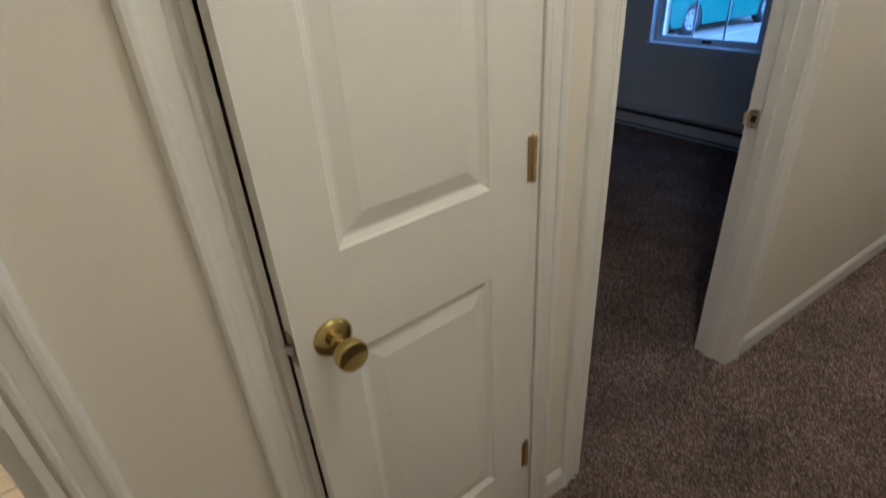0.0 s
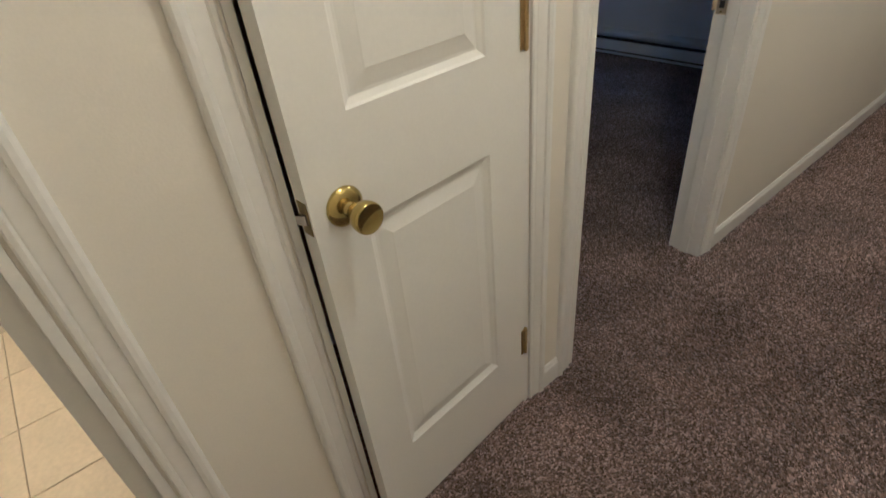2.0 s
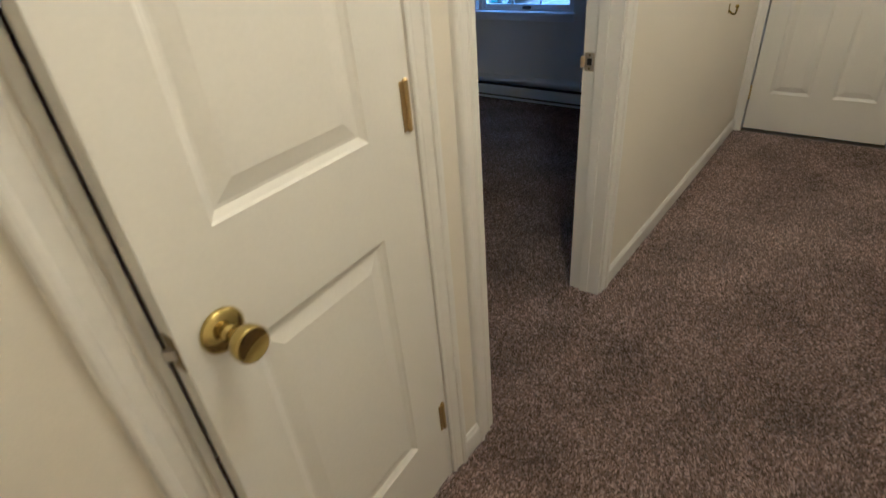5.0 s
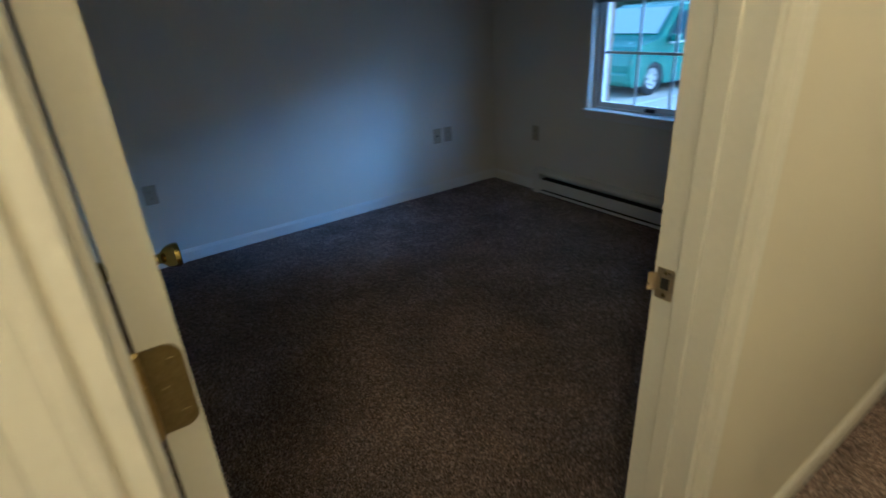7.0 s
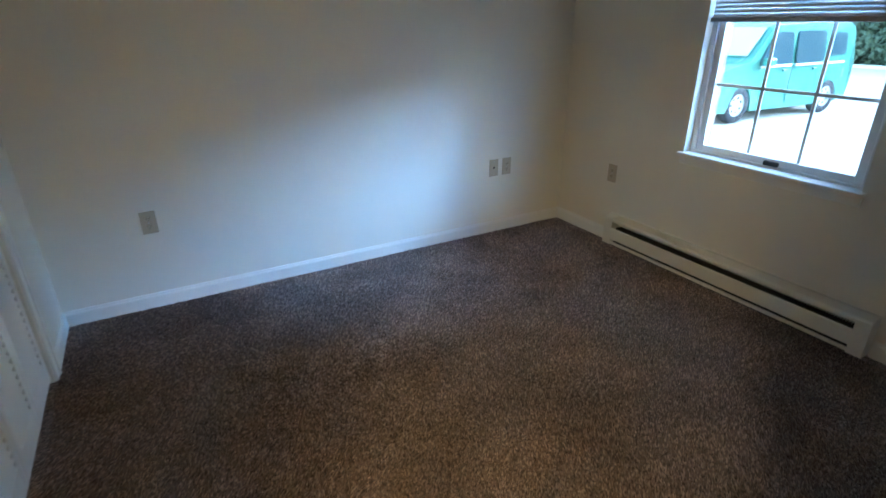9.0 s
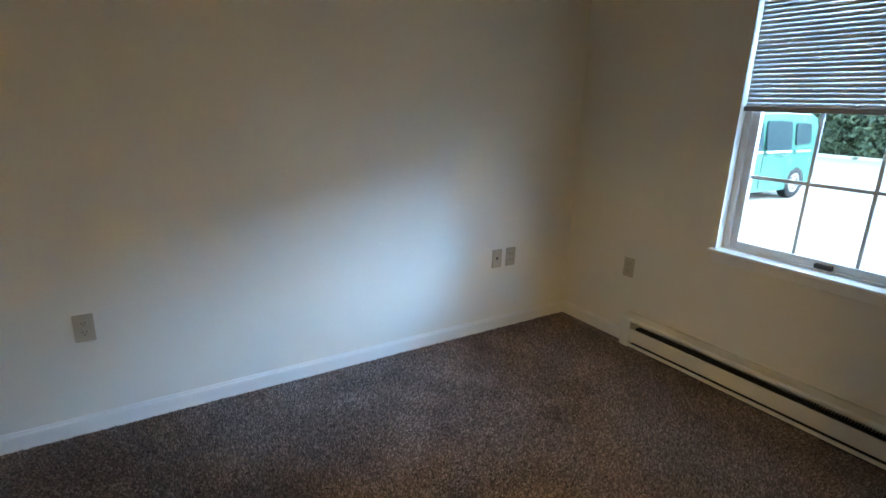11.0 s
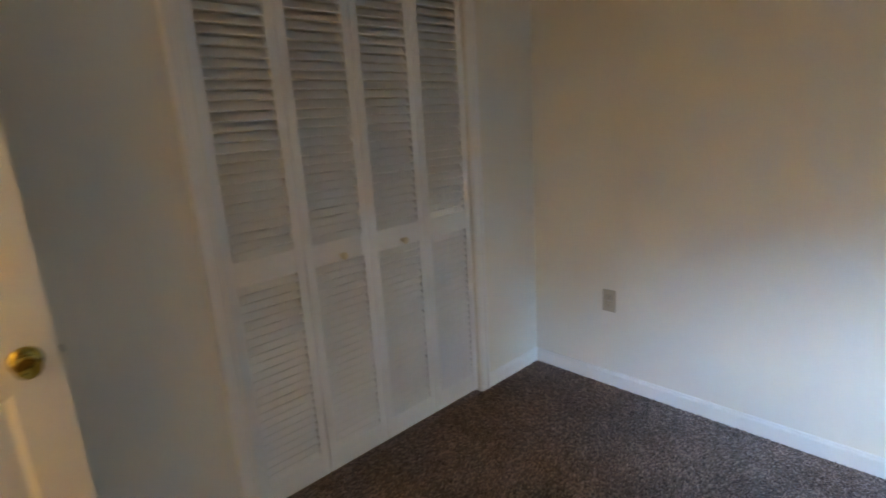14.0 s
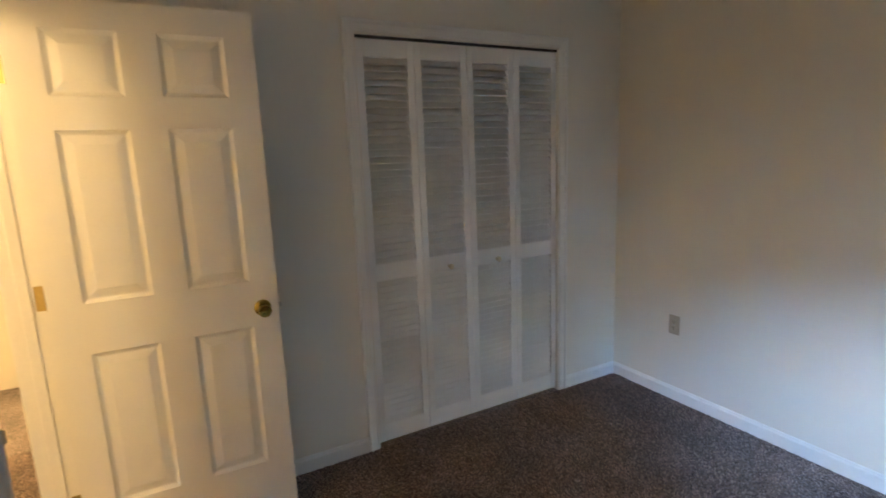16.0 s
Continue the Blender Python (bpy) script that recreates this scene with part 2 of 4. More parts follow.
def extrude_profile(points, a, b, bm=None):
    """A closed outline of (p, q) pairs carried from a to b; a and b map (p, q) to a place."""
    bm = bm or bmesh.new()
    r0 = [bm.verts.new(a(p, q)) for p, q in points]
    r1 = [bm.verts.new(b(p, q)) for p, q in points]
    n = len(points)
    for i in range(n):
        bm.faces.new((r0[i], r0[(i + 1) % n], r1[(i + 1) % n], r1[i]))
    bm.faces.new(r0)
    bm.faces.new(r1[::-1])
    return bm


def wall(name, axis, lo, hi, near, far, z0, z1, holes, material, label):
    """A wall along axis ('x' or 'y') from lo to hi, between near and far across it, with rectangular holes (a, b, z0, z1) right through."""
    us = sorted({lo, hi, *[h[0] for h in holes], *[h[1] for h in holes]})
    zs = sorted({z0, z1, *[h[2] for h in holes], *[h[3] for h in holes]})
    bm = bmesh.new()
    cache = {}

    def vert(u, w, z):
        key = (round(u, 5), round(w, 5), round(z, 5))
        if key not in cache:
            cache[key] = bm.verts.new((u, w, z) if axis == "x" else (w, u, z))
        return cache[key]

    def open_at(i, k):
        if not (0 <= i < len(us) - 1 and 0 <= k < len(zs) - 1):
            return True
        u, z = (us[i] + us[i + 1]) / 2, (zs[k] + zs[k + 1]) / 2
        return any(h[0] < u < h[1] and h[2] < z < h[3] for h in holes)

    for i in range(len(us) - 1):
        for k in range(len(zs) - 1):
            if open_at(i, k):
                continue
            u, v, p, q = us[i], us[i + 1], zs[k], zs[k + 1]
            for w in (near, far):
                bm.faces.new([vert(u, w, p), vert(v, w, p), vert(v, w, q), vert(u, w, q)])
            if open_at(i - 1, k):
                bm.faces.new([vert(u, near, p), vert(u, far, p), vert(u, far, q), vert(u, near, q)])
            if open_at(i + 1, k):
                bm.faces.new([vert(v, near, p), vert(v, far, p), vert(v, far, q), vert(v, near, q)])
            if open_at(i, k - 1):
                bm.faces.new([vert(u, near, p), vert(v, near, p), vert(v, far, p), vert(u, far, p)])
            if open_at(i, k + 1):
                bm.faces.new([vert(u, near, q), vert(v, near, q), vert(v, far, q), vert(u, far, q)])
    return solid(name, bm, material, label, "wall", kind="structure")


CASING = [(0, 0), (0, 0.007), (0.003, 0.0095), (0.009, 0.0105), (0.0125, 0.0070), (0.015, 0.0085), (0.030, 0.0100), (0.0365, 0.0105),
          (0.0385, 0.0150), (0.045, 0.0178), (0.052, 0.0172), (0.056, 0.0140), (0.058, 0.0100), (0.058, 0)]
BASE = [(0, 0), (0.012, 0), (0.012, 0.058), (0.0105, 0.066), (0.007, 0.070), (0.006, 0.076), (0.003, 0.080), (0, 0.080)]


def casing(name, axis, a, b, top, plane, out, label):
    """Door casing round an opening from a to b, up to top, on the wall face at plane; out is the side (+1 or -1) on which it stands proud."""
    root = thing(name, label, "door casing", kind="structure")

    def place(u, d, z):
        return (u, plane + out * d, z) if axis == "x" else (plane + out * d, u, z)

    g = 0.006
    part("casing_leg", extrude_profile(CASING, lambda p, q: place(a - g - p, q, 0), lambda p, q: place(a - g - p, q, top + g + p)), TRIM, root)
    part("casing_leg", extrude_profile(CASING, lambda p, q: place(b + g + p, q, 0), lambda p, q: place(b + g + p, q, top + g + p)), TRIM, root)
    part("casing_head", extrude_profile(CASING, lambda p, q: place(a - g - p, q, top + g + p), lambda p, q: place(b + g + p, q, top + g + p)), TRIM, root)
    return root


def baseboard(axis, a, b, plane, out):
    def place(u, d, z):
        return (u, plane + out * d, z) if axis == "x" else (plane + out * d, u, z)
    return solid("baseboard", extrude_profile(BASE, lambda p, q: place(a, p, q), lambda p, q: place(b, p, q)), TRIM,
                 "white painted wooden baseboard along the wall", "baseboard", kind="structure")


def jamb(name, a, b, y0, y1, top, stop, label):
    """The lining of a doorway along x, with its stop strips."""
    t = 0.004
    root = thing(name, label, "door jamb", kind="structure")
    part("jamb_leg", box(a, a + 0.014, y0 - t, y1 + t, 0, top), TRIM, root)
    part("jamb_leg", box(b - 0.014, b, y0 - t, y1 + t, 0, top), TRIM, root)
    part("jamb_head", box(a + 0.014, b - 0.014, y0 - t, y1 + t, top - 0.014, top), TRIM, root)
    part("stop", box(a + 0.014, a + 0.022, stop, stop + 0.034, 0, top - 0.014, 0.002), TRIM, root)
    part("stop", box(b - 0.022, b - 0.014, stop, stop + 0.034, 0, top - 0.014, 0.002), TRIM, root)
    part("stop", box(a + 0.022, b - 0.022, stop, stop + 0.034, top - 0.022, top - 0.014, 0.002), TRIM, root)
    return root


# ---- doors ----
def rect_ring(bm, r0, d0, r1, d1, face):
    """Four sloped faces between two nested rectangles (x0, x1, z0, z1) at depths d0 and d1 behind the door's face."""
    def corners(r, d):
        y = face(d)
        return [(r[0], y, r[2]), (r[1], y, r[2]), (r[1], y, r[3]), (r[0], y, r[3])]
    p, q = [bm.verts.new(c) for c in corners(r0, d0)], [bm.verts.new(c) for c in corners(r1, d1)]
    for i in range(4):
        bm.faces.new((p[i], p[(i + 1) % 4], q[(i + 1) % 4], q[i]))


def inset(r, d):
    return (r[0] + d, r[1] - d, r[2] + d, r[3] - d)


def panel_mesh(r, t):
    """One moulded panel, both faces: a steep step in, a groove, a long slope up to the raised field."""
    bm = bmesh.new()
    for face in (lambda d: d, lambda d: t - d):
        rect_ring(bm, r, 0.0, inset(r, 0.004), 0.0035, face)
        rect_ring(bm, inset(r, 0.004), 0.0035, inset(r, 0.014), 0.0085, face)
        rect_ring(bm, inset(r, 0.014), 0.0085, inset(r, 0.019), 0.0085, face)
        rect_ring(bm, inset(r, 0.019), 0.0085, inset(r, 0.044), 0.0030, face)
        rect_ring(bm, inset(r, 0.044), 0.0030, inset(r, 0.047), 0.0022, face)
        f = inset(r, 0.047)
        y = face(0.0022)
        bm.faces.new([bm.verts.new(c) for c in ((f[0], y, f[2]), (f[1], y, f[2]), (f[1], y, f[3]), (f[0], y, f[3]))])
    bmesh.ops.remove_doubles(bm, verts=bm.verts, dist=1e-5)
    return bm


def slab_mesh(w, h, t, panels):
    """Stiles and rails in one sheet, with holes where the panels sit."""
    xs = sorted({0, w, *[p[0] for p in panels], *[p[1] for p in panels]})
    zs = sorted({0, h, *[p[2] for p in panels], *[p[3] for p in panels]})
    bm = bmesh.new()
    for y in (0, t):
        for i in range(len(xs) - 1):
            for k in range(len(zs) - 1):
                cx, cz = (xs[i] + xs[i + 1]) / 2, (zs[k] + zs[k + 1]) / 2
                if any(p[0] < cx < p[1] and p[2] < cz < p[3] for p in panels):
                    continue
                bm.faces.new([bm.verts.new(c) for c in ((xs[i], y, zs[k]), (xs[i + 1], y, zs[k]), (xs[i + 1], y, zs[k + 1]), (xs[i], y, zs[k + 1]))])
    for a, b in (((0, 0), (w, 0)), ((w, 0), (w, h)), ((w, h), (0, h)), ((0, h), (0, 0))):
        bm.faces.new([bm.verts.new(c) for c in ((a[0], 0, a[1]), (b[0], 0, b[1]), (b[0], t, b[1]), (a[0], t, a[1]))])
    bmesh.ops.remove_doubles(bm, verts=bm.verts, dist=1e-5)
    return bm


def knob(parent, x, y, z, side):
    """A tulip knob on its round rose; side -1 stands towards -y, +1 towards +y."""
    m = pose(x, y, z, 90 if side < 0 else -90)
    rose = part("rose", lathe([(0.0, 0), (0.033, 0), (0.0335, 0.002), (0.031, 0.006), (0.024, 0.010), (0.016, 0.0125), (0.0, 0.0125)], 40), BRASS, parent, "round brass rose", m, True)
    part("knob", lathe([(0.0, 0.010), (0.0125, 0.010), (0.0125, 0.016), (0.0105, 0.019), (0.0105, 0.027), (0.013, 0.031), (0.019, 0.036), (0.0235, 0.044),
                        (0.0255, 0.053), (0.0258, 0.060), (0.0245, 0.064), (0.0235, 0.0652), (0.0225, 0.0642), (0.0, 0.0632)], 40), BRASS, parent, "tulip-shaped polished brass knob", m, True)
    return rose


def hinge(parent, x, y, z, knuckle=(0, 0), h=0.088, leaf=(0.0, 0.0, 0.0, 0.0)):
    bm = lathe([(0.0, -h / 2 - 0.003), (0.003, -h / 2 - 0.003), (0.0055, -h / 2), (0.0055, -h / 2 + h * 0.31), (0.0050, -h / 2 + h * 0.315), (0.0055, -h / 2 + h * 0.32),
                (0.0055, h * 0.15), (0.0050, h * 0.155), (0.0055, h * 0.16), (0.0055, h / 2), (0.003, h / 2 + 0.003), (0.0, h / 2 + 0.003)], 16)
    box(leaf[0], leaf[1], leaf[2], leaf[3], -h / 2, h / 2, 0.0008, 1, bm)
    return part("hinge", bm, HINGEBRASS, parent, "aged brass butt hinge", pose(x, y, z))


def panel_door(name, label, w, h, panels, m, knob_x, knob_z, both=True, t=0.035, latch=True):
    """A hinged door: x runs from the hinge edge to the free edge, y from the face at 0 to the face at t, z up from its bottom."""
    root = thing(name, label, "door", m, kind="structure")
    part("slab", slab_mesh(w, h, t, panels), DOORPAINT, root)
    for r in panels:
        part("panel", panel_mesh(r, t), DOORPAINT, root)
    if knob_x:
        knob(root, knob_x, 0, knob_z, -1)
        if both:
            knob(root, knob_x, t, knob_z, 1)
    if latch:
        plate = part("latch_plate", box(w - 0.0005, w + 0.0012, t / 2 - 0.0125, t / 2 + 0.0125, knob_z - 0.0285, knob_z + 0.0285, 0.0006, 1), DARKBRASS, root, "brass latch face plate")
        part("latch_bolt", extrude_profile([(-0.007, 0), (0.007, 0), (0.007, 0.003), (-0.007, 0.011)], lambda p, q: (w + 0.001 + q, t / 2 + p, knob_z - 0.008), lambda p, q: (w + 0.001 + q, t / 2 + p, knob_z + 0.008)), STEEL, root, "steel spring latch bolt")
    return root


def six_panels(w):
    s, mid = 0.104, 0.117
    a, b = s, (w - mid) / 2
    return [(x0, x1, z0, z1) for z0, z1 in ROWS for x0, x1 in ((a, b), (w - b, w - a))]


# ---- structure ----
def sheet(name, x0, x1, y0, y1, z, thick, material, label, category):
    return solid(name, box(x0, x1, y0, y1, z - thick, z), material, label, category, kind="structure")


sheet("floor", HALL_X0, 4.0, HALL_Y0 - 0.1, 3.80, -0.004, 0.12, mat("subfloor", (0.35, 0.30, 0.22), 0.8), "plain subfloor under the carpet and tiles", "floor")
sheet("carpet_hall", HALL_X0, HALL_X1, HALL_Y0, 0.66, 0.0, 0.003, CARPET, "speckled brown cut-pile carpet on the hall floor", "carpet")
sheet("carpet_bedroom", ROOM_X0 - 0.03, ROOM_X1, 0.66, ROOM_Y1, 0.0, 0.003, CARPET, "speckled brown cut-pile carpet on the bedroom floor", "carpet")
sheet("carpet_closet", -0.03, 0.618, 0.66, 1.235, 0.0, 0.003, CARPET, "speckled brown carpet on the closet floor", "carpet")
solid("ceiling", box(HALL_X0 - 0.1, 4.05, HALL_Y0 - 0.1, 3.9, CEIL, CEIL + 0.12), CEILING, "plain white painted ceiling", "ceiling", kind="structure")

wall("wall_hall", "x", HALL_X0, ROOM_X1, HALL_Y1, ROOM_Y0, 0, CEIL,
     [(BATH[0], BATH[1], 0, DOOR_H), (CLOSET[0], CLOSET[1], 0, DOOR_H), (BEDROOM[0], BEDROOM[1], 0, DOOR_H)], WALL,
     "off-white painted wall between hall and rooms")
wall("wall_south", "x", HALL_X0, HALL_X1 + 0.1, HALL_Y0 - 0.1, HALL_Y0, 0, CEIL, [], WALL, "off-white painted wall along the hall")
wall("wall_west", "y", HALL_Y0, HALL_Y1, HALL_X0 - 0.1, HALL_X0, 0, CEIL, [], WALL, "off-white painted wall closing the hall")
END_DOOR = (-0.218, 0.553)
wall("wall_hall_end", "y", HALL_Y0, HALL_Y1, HALL_X1, HALL_X1 + 0.10, 0, CEIL, [(END_DOOR[0], END_DOOR[1], 0, DOOR_H)], WALL, "off-white painted wall with a door at the hall's end")
wall("wall_window", "y", ROOM_Y0, ROOM_Y1 + 0.12, ROOM_X1, ROOM_X1 + 0.13, 0, CEIL, [WINDOW], WALL, "off-white painted bedroom wall with the window")
wall("wall_far", "x", ROOM_X0 - 0.75, ROOM_X1, ROOM_Y1, ROOM_Y1 + 0.12, 0, CEIL, [], WALL, "off-white painted bedroom wall")
wall("wall_wardrobe", "y", ROOM_Y0, ROOM_Y1, ROOM_X0 - 0.055, ROOM_X0, 0, CEIL, [(BIFOLD[0], BIFOLD[1], 0, BIFOLD[2])], WALL, "off-white painted bedroom wall with the wardrobe opening")
wall("wall_wardrobe_back", "y", 1.296, ROOM_Y1, -0.05, 0.02, 0, CEIL, [], WALL, "plain painted wall behind the wardrobe")
wall("wall_wardrobe_end", "x", 0.02, ROOM_X0 - 0.055, 1.80, 1.85, 0, CEIL, [], WALL, "plain painted wall closing the wardrobe")
wall("wall_closet_back", "x", -0.10, ROOM_X0 - 0.056, 1.235, 1.295, 0, CEIL, [], WALL, "off-white painted back wall of the hall closet")
wall("wall_closet_east", "y", ROOM_Y0, 1.235, 0.618, ROOM_X0 - 0.056, 0, CEIL, [], WALL, "off-white painted side wall of the hall closet")
wall("wall_closet_side", "y", ROOM_Y0, 1.235, -0.10, -0.03, 0, CEIL, [], WALL, "off-white painted side wall of the hall closet")
wall("wall_bath_far", "x", HALL_X0, -0.051, 2.40, 2.50, 0, CEIL, [], WALL, "cream painted bathroom wall")
wall("wall_bath_west", "y", ROOM_Y0, 2.40, HALL_X0 - 0.1, HALL_X0, 0, CEIL, [], WALL, "cream painted bathroom wall")
wall("wall_bath_east", "y", ROOM_Y0, 2.40, -0.165, -0.101, 0, CEIL, [], WALL, "cream painted bathroom wall")

casing("trim_closet", "x", CLOSET[0], CLOSET[1], DOOR_H, HALL_Y1, -1, "white moulded casing round the closet doorway")
casing("trim_bedroom", "x", BEDROOM[0], BEDROOM[1], DOOR_H, HALL_Y1, -1, "white moulded casing round the bedroom doorway")
casing("trim_bedroom_inside", "x", BEDROOM[0], BEDROOM[1], DOOR_H, ROOM_Y0, 1, "white moulded casing inside the bedroom doorway")
casing("trim_bath", "x", BATH[0], BATH[1], DOOR_H, HALL_Y1, -1, "white moulded casing round the bathroom doorway")
casing("trim_hall_end", "y", END_DOOR[0], END_DOOR[1] - 0.01, DOOR_H, HALL_X1, -1, "white moulded casing round the door at the hall's end")
casing("trim_wardrobe", "y", BIFOLD[0], BIFOLD[1], BIFOLD[2], ROOM_X0, 1, "white moulded casing round the wardrobe doors")
jamb("jamb_closet", CLOSET[0], CLOSET[1], HALL_Y1, ROOM_Y0, DOOR_H, HALL_Y1 + 0.040, "white painted closet door jamb with stop")
jamb("jamb_bedroom", BEDROOM[0], BEDROOM[1], HALL_Y1, ROOM_Y0, DOOR_H, ROOM_Y0 - 0.074, "white painted bedroom door jamb with stop")
jamb("jamb_bath", BATH[0], BATH[1], HALL_Y1, ROOM_Y0, DOOR_H, ROOM_Y0 - 0.074, "white painted bathroom door jamb with stop")

baseboard("x", CLOSET[1] + 0.064, BEDROOM[0] - 0.064, HALL_Y1, -1)
baseboard("x", BATH[1] + 0.064, CLOSET[0] - 0.064, HALL_Y1, -1)
baseboard("x", BEDROOM[1] + 0.064, HALL_X1, HALL_Y1, -1)
baseboard("x", HALL_X0, HALL_X1, HALL_Y0, 1)
baseboard("y", HALL_Y0 + 0.012, END_DOOR[0] - 0.064, HALL_X1, -1)
baseboard("x", ROOM_X0 + 0.012, ROOM_X1 - 0.012, ROOM_Y1, -1)
baseboard("y", ROOM_Y0, BIFOLD[0] - 0.064, ROOM_X0, 1)
baseboard("y", BIFOLD[1] + 0.064, ROOM_Y1, ROOM_X0, 1)
baseboard("y", 3.13, ROOM_Y1, ROOM_X1, -1)
baseboard("y", ROOM_Y0, 1.585, ROOM_X1, -1)
baseboard("x", BEDROOM[1] + 0.064, ROOM_X1 - 0.012, ROOM_Y0, 1)
baseboard("x", -0.018, 0.606, 1.235, -1)
baseboard("y", ROOM_Y0, 1.235, 0.618, -1)
baseboard("y", ROOM_Y0, 1.235, -0.03, 1)

# ---- doors ----
ROWS = [(0.234, 0.828), (1.013, 1.605), (1.715, 1.928)]
closet_panels = [(0.108, 0.410, z0, z1) for z0, z1 in ROWS]
CLOSET_ANGLE = 5.0
door = panel_door("door_1", "narrow white three-panel closet door, slightly ajar, brass knob", 0.505, 2.020, closet_panels,
                  pose(CLOSET[1] - 0.016, HALL_Y1 - 0.006, 0.014, 0, 0, 180 + CLOSET_ANGLE) @ Matrix.Translation((0, -0.035, 0)), 0.446, 0.874)
for hz in (0.243, 1.043, 1.80):
    hinge(door, -0.002, 0.037, hz, leaf=(0.0, 0.016, -0.0012, 0.0008))

def leaf_plate(z):
    """A hinge leaf with round corners on a door's hinge edge."""
    pts = [(0.0365, -0.044), (0.0365, 0.044)]
    for i in range(7):
        a = math.pi / 2 * i / 6
        pts.append((0.016 - 0.014 * math.sin(a), 0.030 + 0.014 * math.cos(a)))
    for i in range(7):
        a = math.pi / 2 * i / 6
        pts.append((0.016 - 0.014 * math.cos(a), -0.030 - 0.014 * math.sin(a)))
    bm = extrude_profile(pts, lambda p, q: (0.0, p, z + q), lambda p, q: (-0.0022, p, z + q))
    for dy, dz in ((0.012, 0.028), (0.022, 0.0), (0.012, -0.028)):
        box(-0.0030, -0.0020, dy - 0.0032, dy + 0.0032, z + dz - 0.0032, z + dz + 0.0032, 0.0004, 1, bm)
    return bm


bedroom_door = panel_door("door_2", "white six-panel bedroom door standing open, brass knob", 0.757, 2.020, six_panels(0.757),
                          pose(BEDROOM[0] + 0.025, ROOM_Y0 + 0.006, 0.014, 0, 0, 88.0) @ Matrix.Translation((0, -0.035, 0)), 0.694, 0.900)
for hz in (0.243, 1.043, 1.80):
    part("hinge_leaf", leaf_plate(hz), DARKBRASS, bedroom_door, "brass hinge leaf, darkened for the shade on the door's edge")
    hinge(bedroom_door, -0.004, 0.039, hz)
    solid("hinge_plate", box(BEDROOM[0] + 0.014, BEDROOM[0] + 0.0155, ROOM_Y0 - 0.030, ROOM_Y0 + 0.001, hz - 0.03, hz + 0.058, 0.0005, 1), HINGEBRASS,
          "brass hinge leaf screwed to the door jamb", "hinge", kind="structure")

end_door = panel_door("door_3", "closed white six-panel door at the hall's end", 0.748, 2.012, six_panels(0.748),
                      pose(HALL_X1 + 0.004, END_DOOR[1] - 0.012, 0.022, 0, 0, -90), 0.690, 0.890, both=False, latch=False)
for hz in (0.232, 0.984, 1.78):
    hinge(end_door, -0.004, -0.004, hz)
bath_door = panel_door("door_4", "white six-panel bathroom door standing open inward", 0.70, 2.020, six_panels(0.70),
                       pose(BATH[1] - 0.018, HALL_Y1 + 0.050, 0.014, 0, 0, 100.0), 0.640, 0.890)


# ---- strikes ----
def strike(name, x, y, z, side, label):
    """A strike plate on a jamb facing side (+1: +x, -1: -x), with a curled lip."""
    root = thing(name, label, "strike plate", pose(x, y, z), kind="structure")
    s = side
    bm = bmesh.new()
    h = 0.029
    for z0, z1 in ((-h, -0.011), (0.011, h)):
        box(min(0, s * 0.0016), max(0, s * 0.0016), -0.016, 0.016, z0, z1, 0.0005, 1, bm)
    for y0, y1 in ((-0.016, -0.008), (0.008, 0.016)):
        box(min(0, s * 0.0016), max(0, s * 0.0016), y0, y1, -0.011, 0.011, 0, 1, bm)
    part("plate", bm, STRIKE, root)
    part("hole", box(min(0, s * 0.0008), max(0, s * 0.0008), -0.008, 0.008, -0.011, 0.011), DARK, root, "dark latch hole")
    lip = [(0.014 + 0.012 * i / 6, 0.0016 + 0.010 * (i / 6) ** 2) for i in range(7)]
    outline = lip + [(p, q - 0.0014) for p, q in reversed(lip)]
    part("lip", extrude_profile(outline, lambda p, q: (s * q, p, -0.017), lambda p, q: (s * q, p, 0.017)), STRIKE, root, "curled brass lip")
    for z0 in (-0.021, 0.021):
        part("screw", lathe([(0, 0.0026), (0.003, 0.0024), (0.0036, 0.0014), (0, 0.0014)], 12), DARKBRASS, root, "", pose(0, 0, z0, 0, 90 * s))
    return root


strike("strike_plate", BEDROOM[1] - 0.014, ROOM_Y0 - 0.018, 0.905, -1, "brass strike plate with curled lip on the bedroom jamb")
strike("strike_plate", CLOSET[0] + 0.014, HALL_Y1 + 0.020, 0.886, 1, "brass strike plate on the closet jamb")


# ---- hall closet shelves ----
def closet_shelf(z):
    root = thing("closet_shelf", "white painted plywood closet shelf on wall cleats", "shelf", pose(0, 0, z), group="closet shelves")
    part("board", box(-0.028, 0.616, 0.850, 1.233, -0.019, 0.0, 0.0015, 1), TRIM, root)
    part("cleat", box(0.598, 0.616, 0.78, 1.233, -0.088, -0.0195, 0.001, 1), TRIM, root)
    part("cleat", box(-0.028, -0.010, 0.78, 1.233, -0.088, -0.0195, 0.001, 1), TRIM, root)
    part("cleat", box(-0.010, 0.598, 1.215, 1.233, -0.088, -0.0195, 0.001, 1), TRIM, root)


for shelf_z in (0.731, 1.212, 1.68):
    closet_shelf(shelf_z)


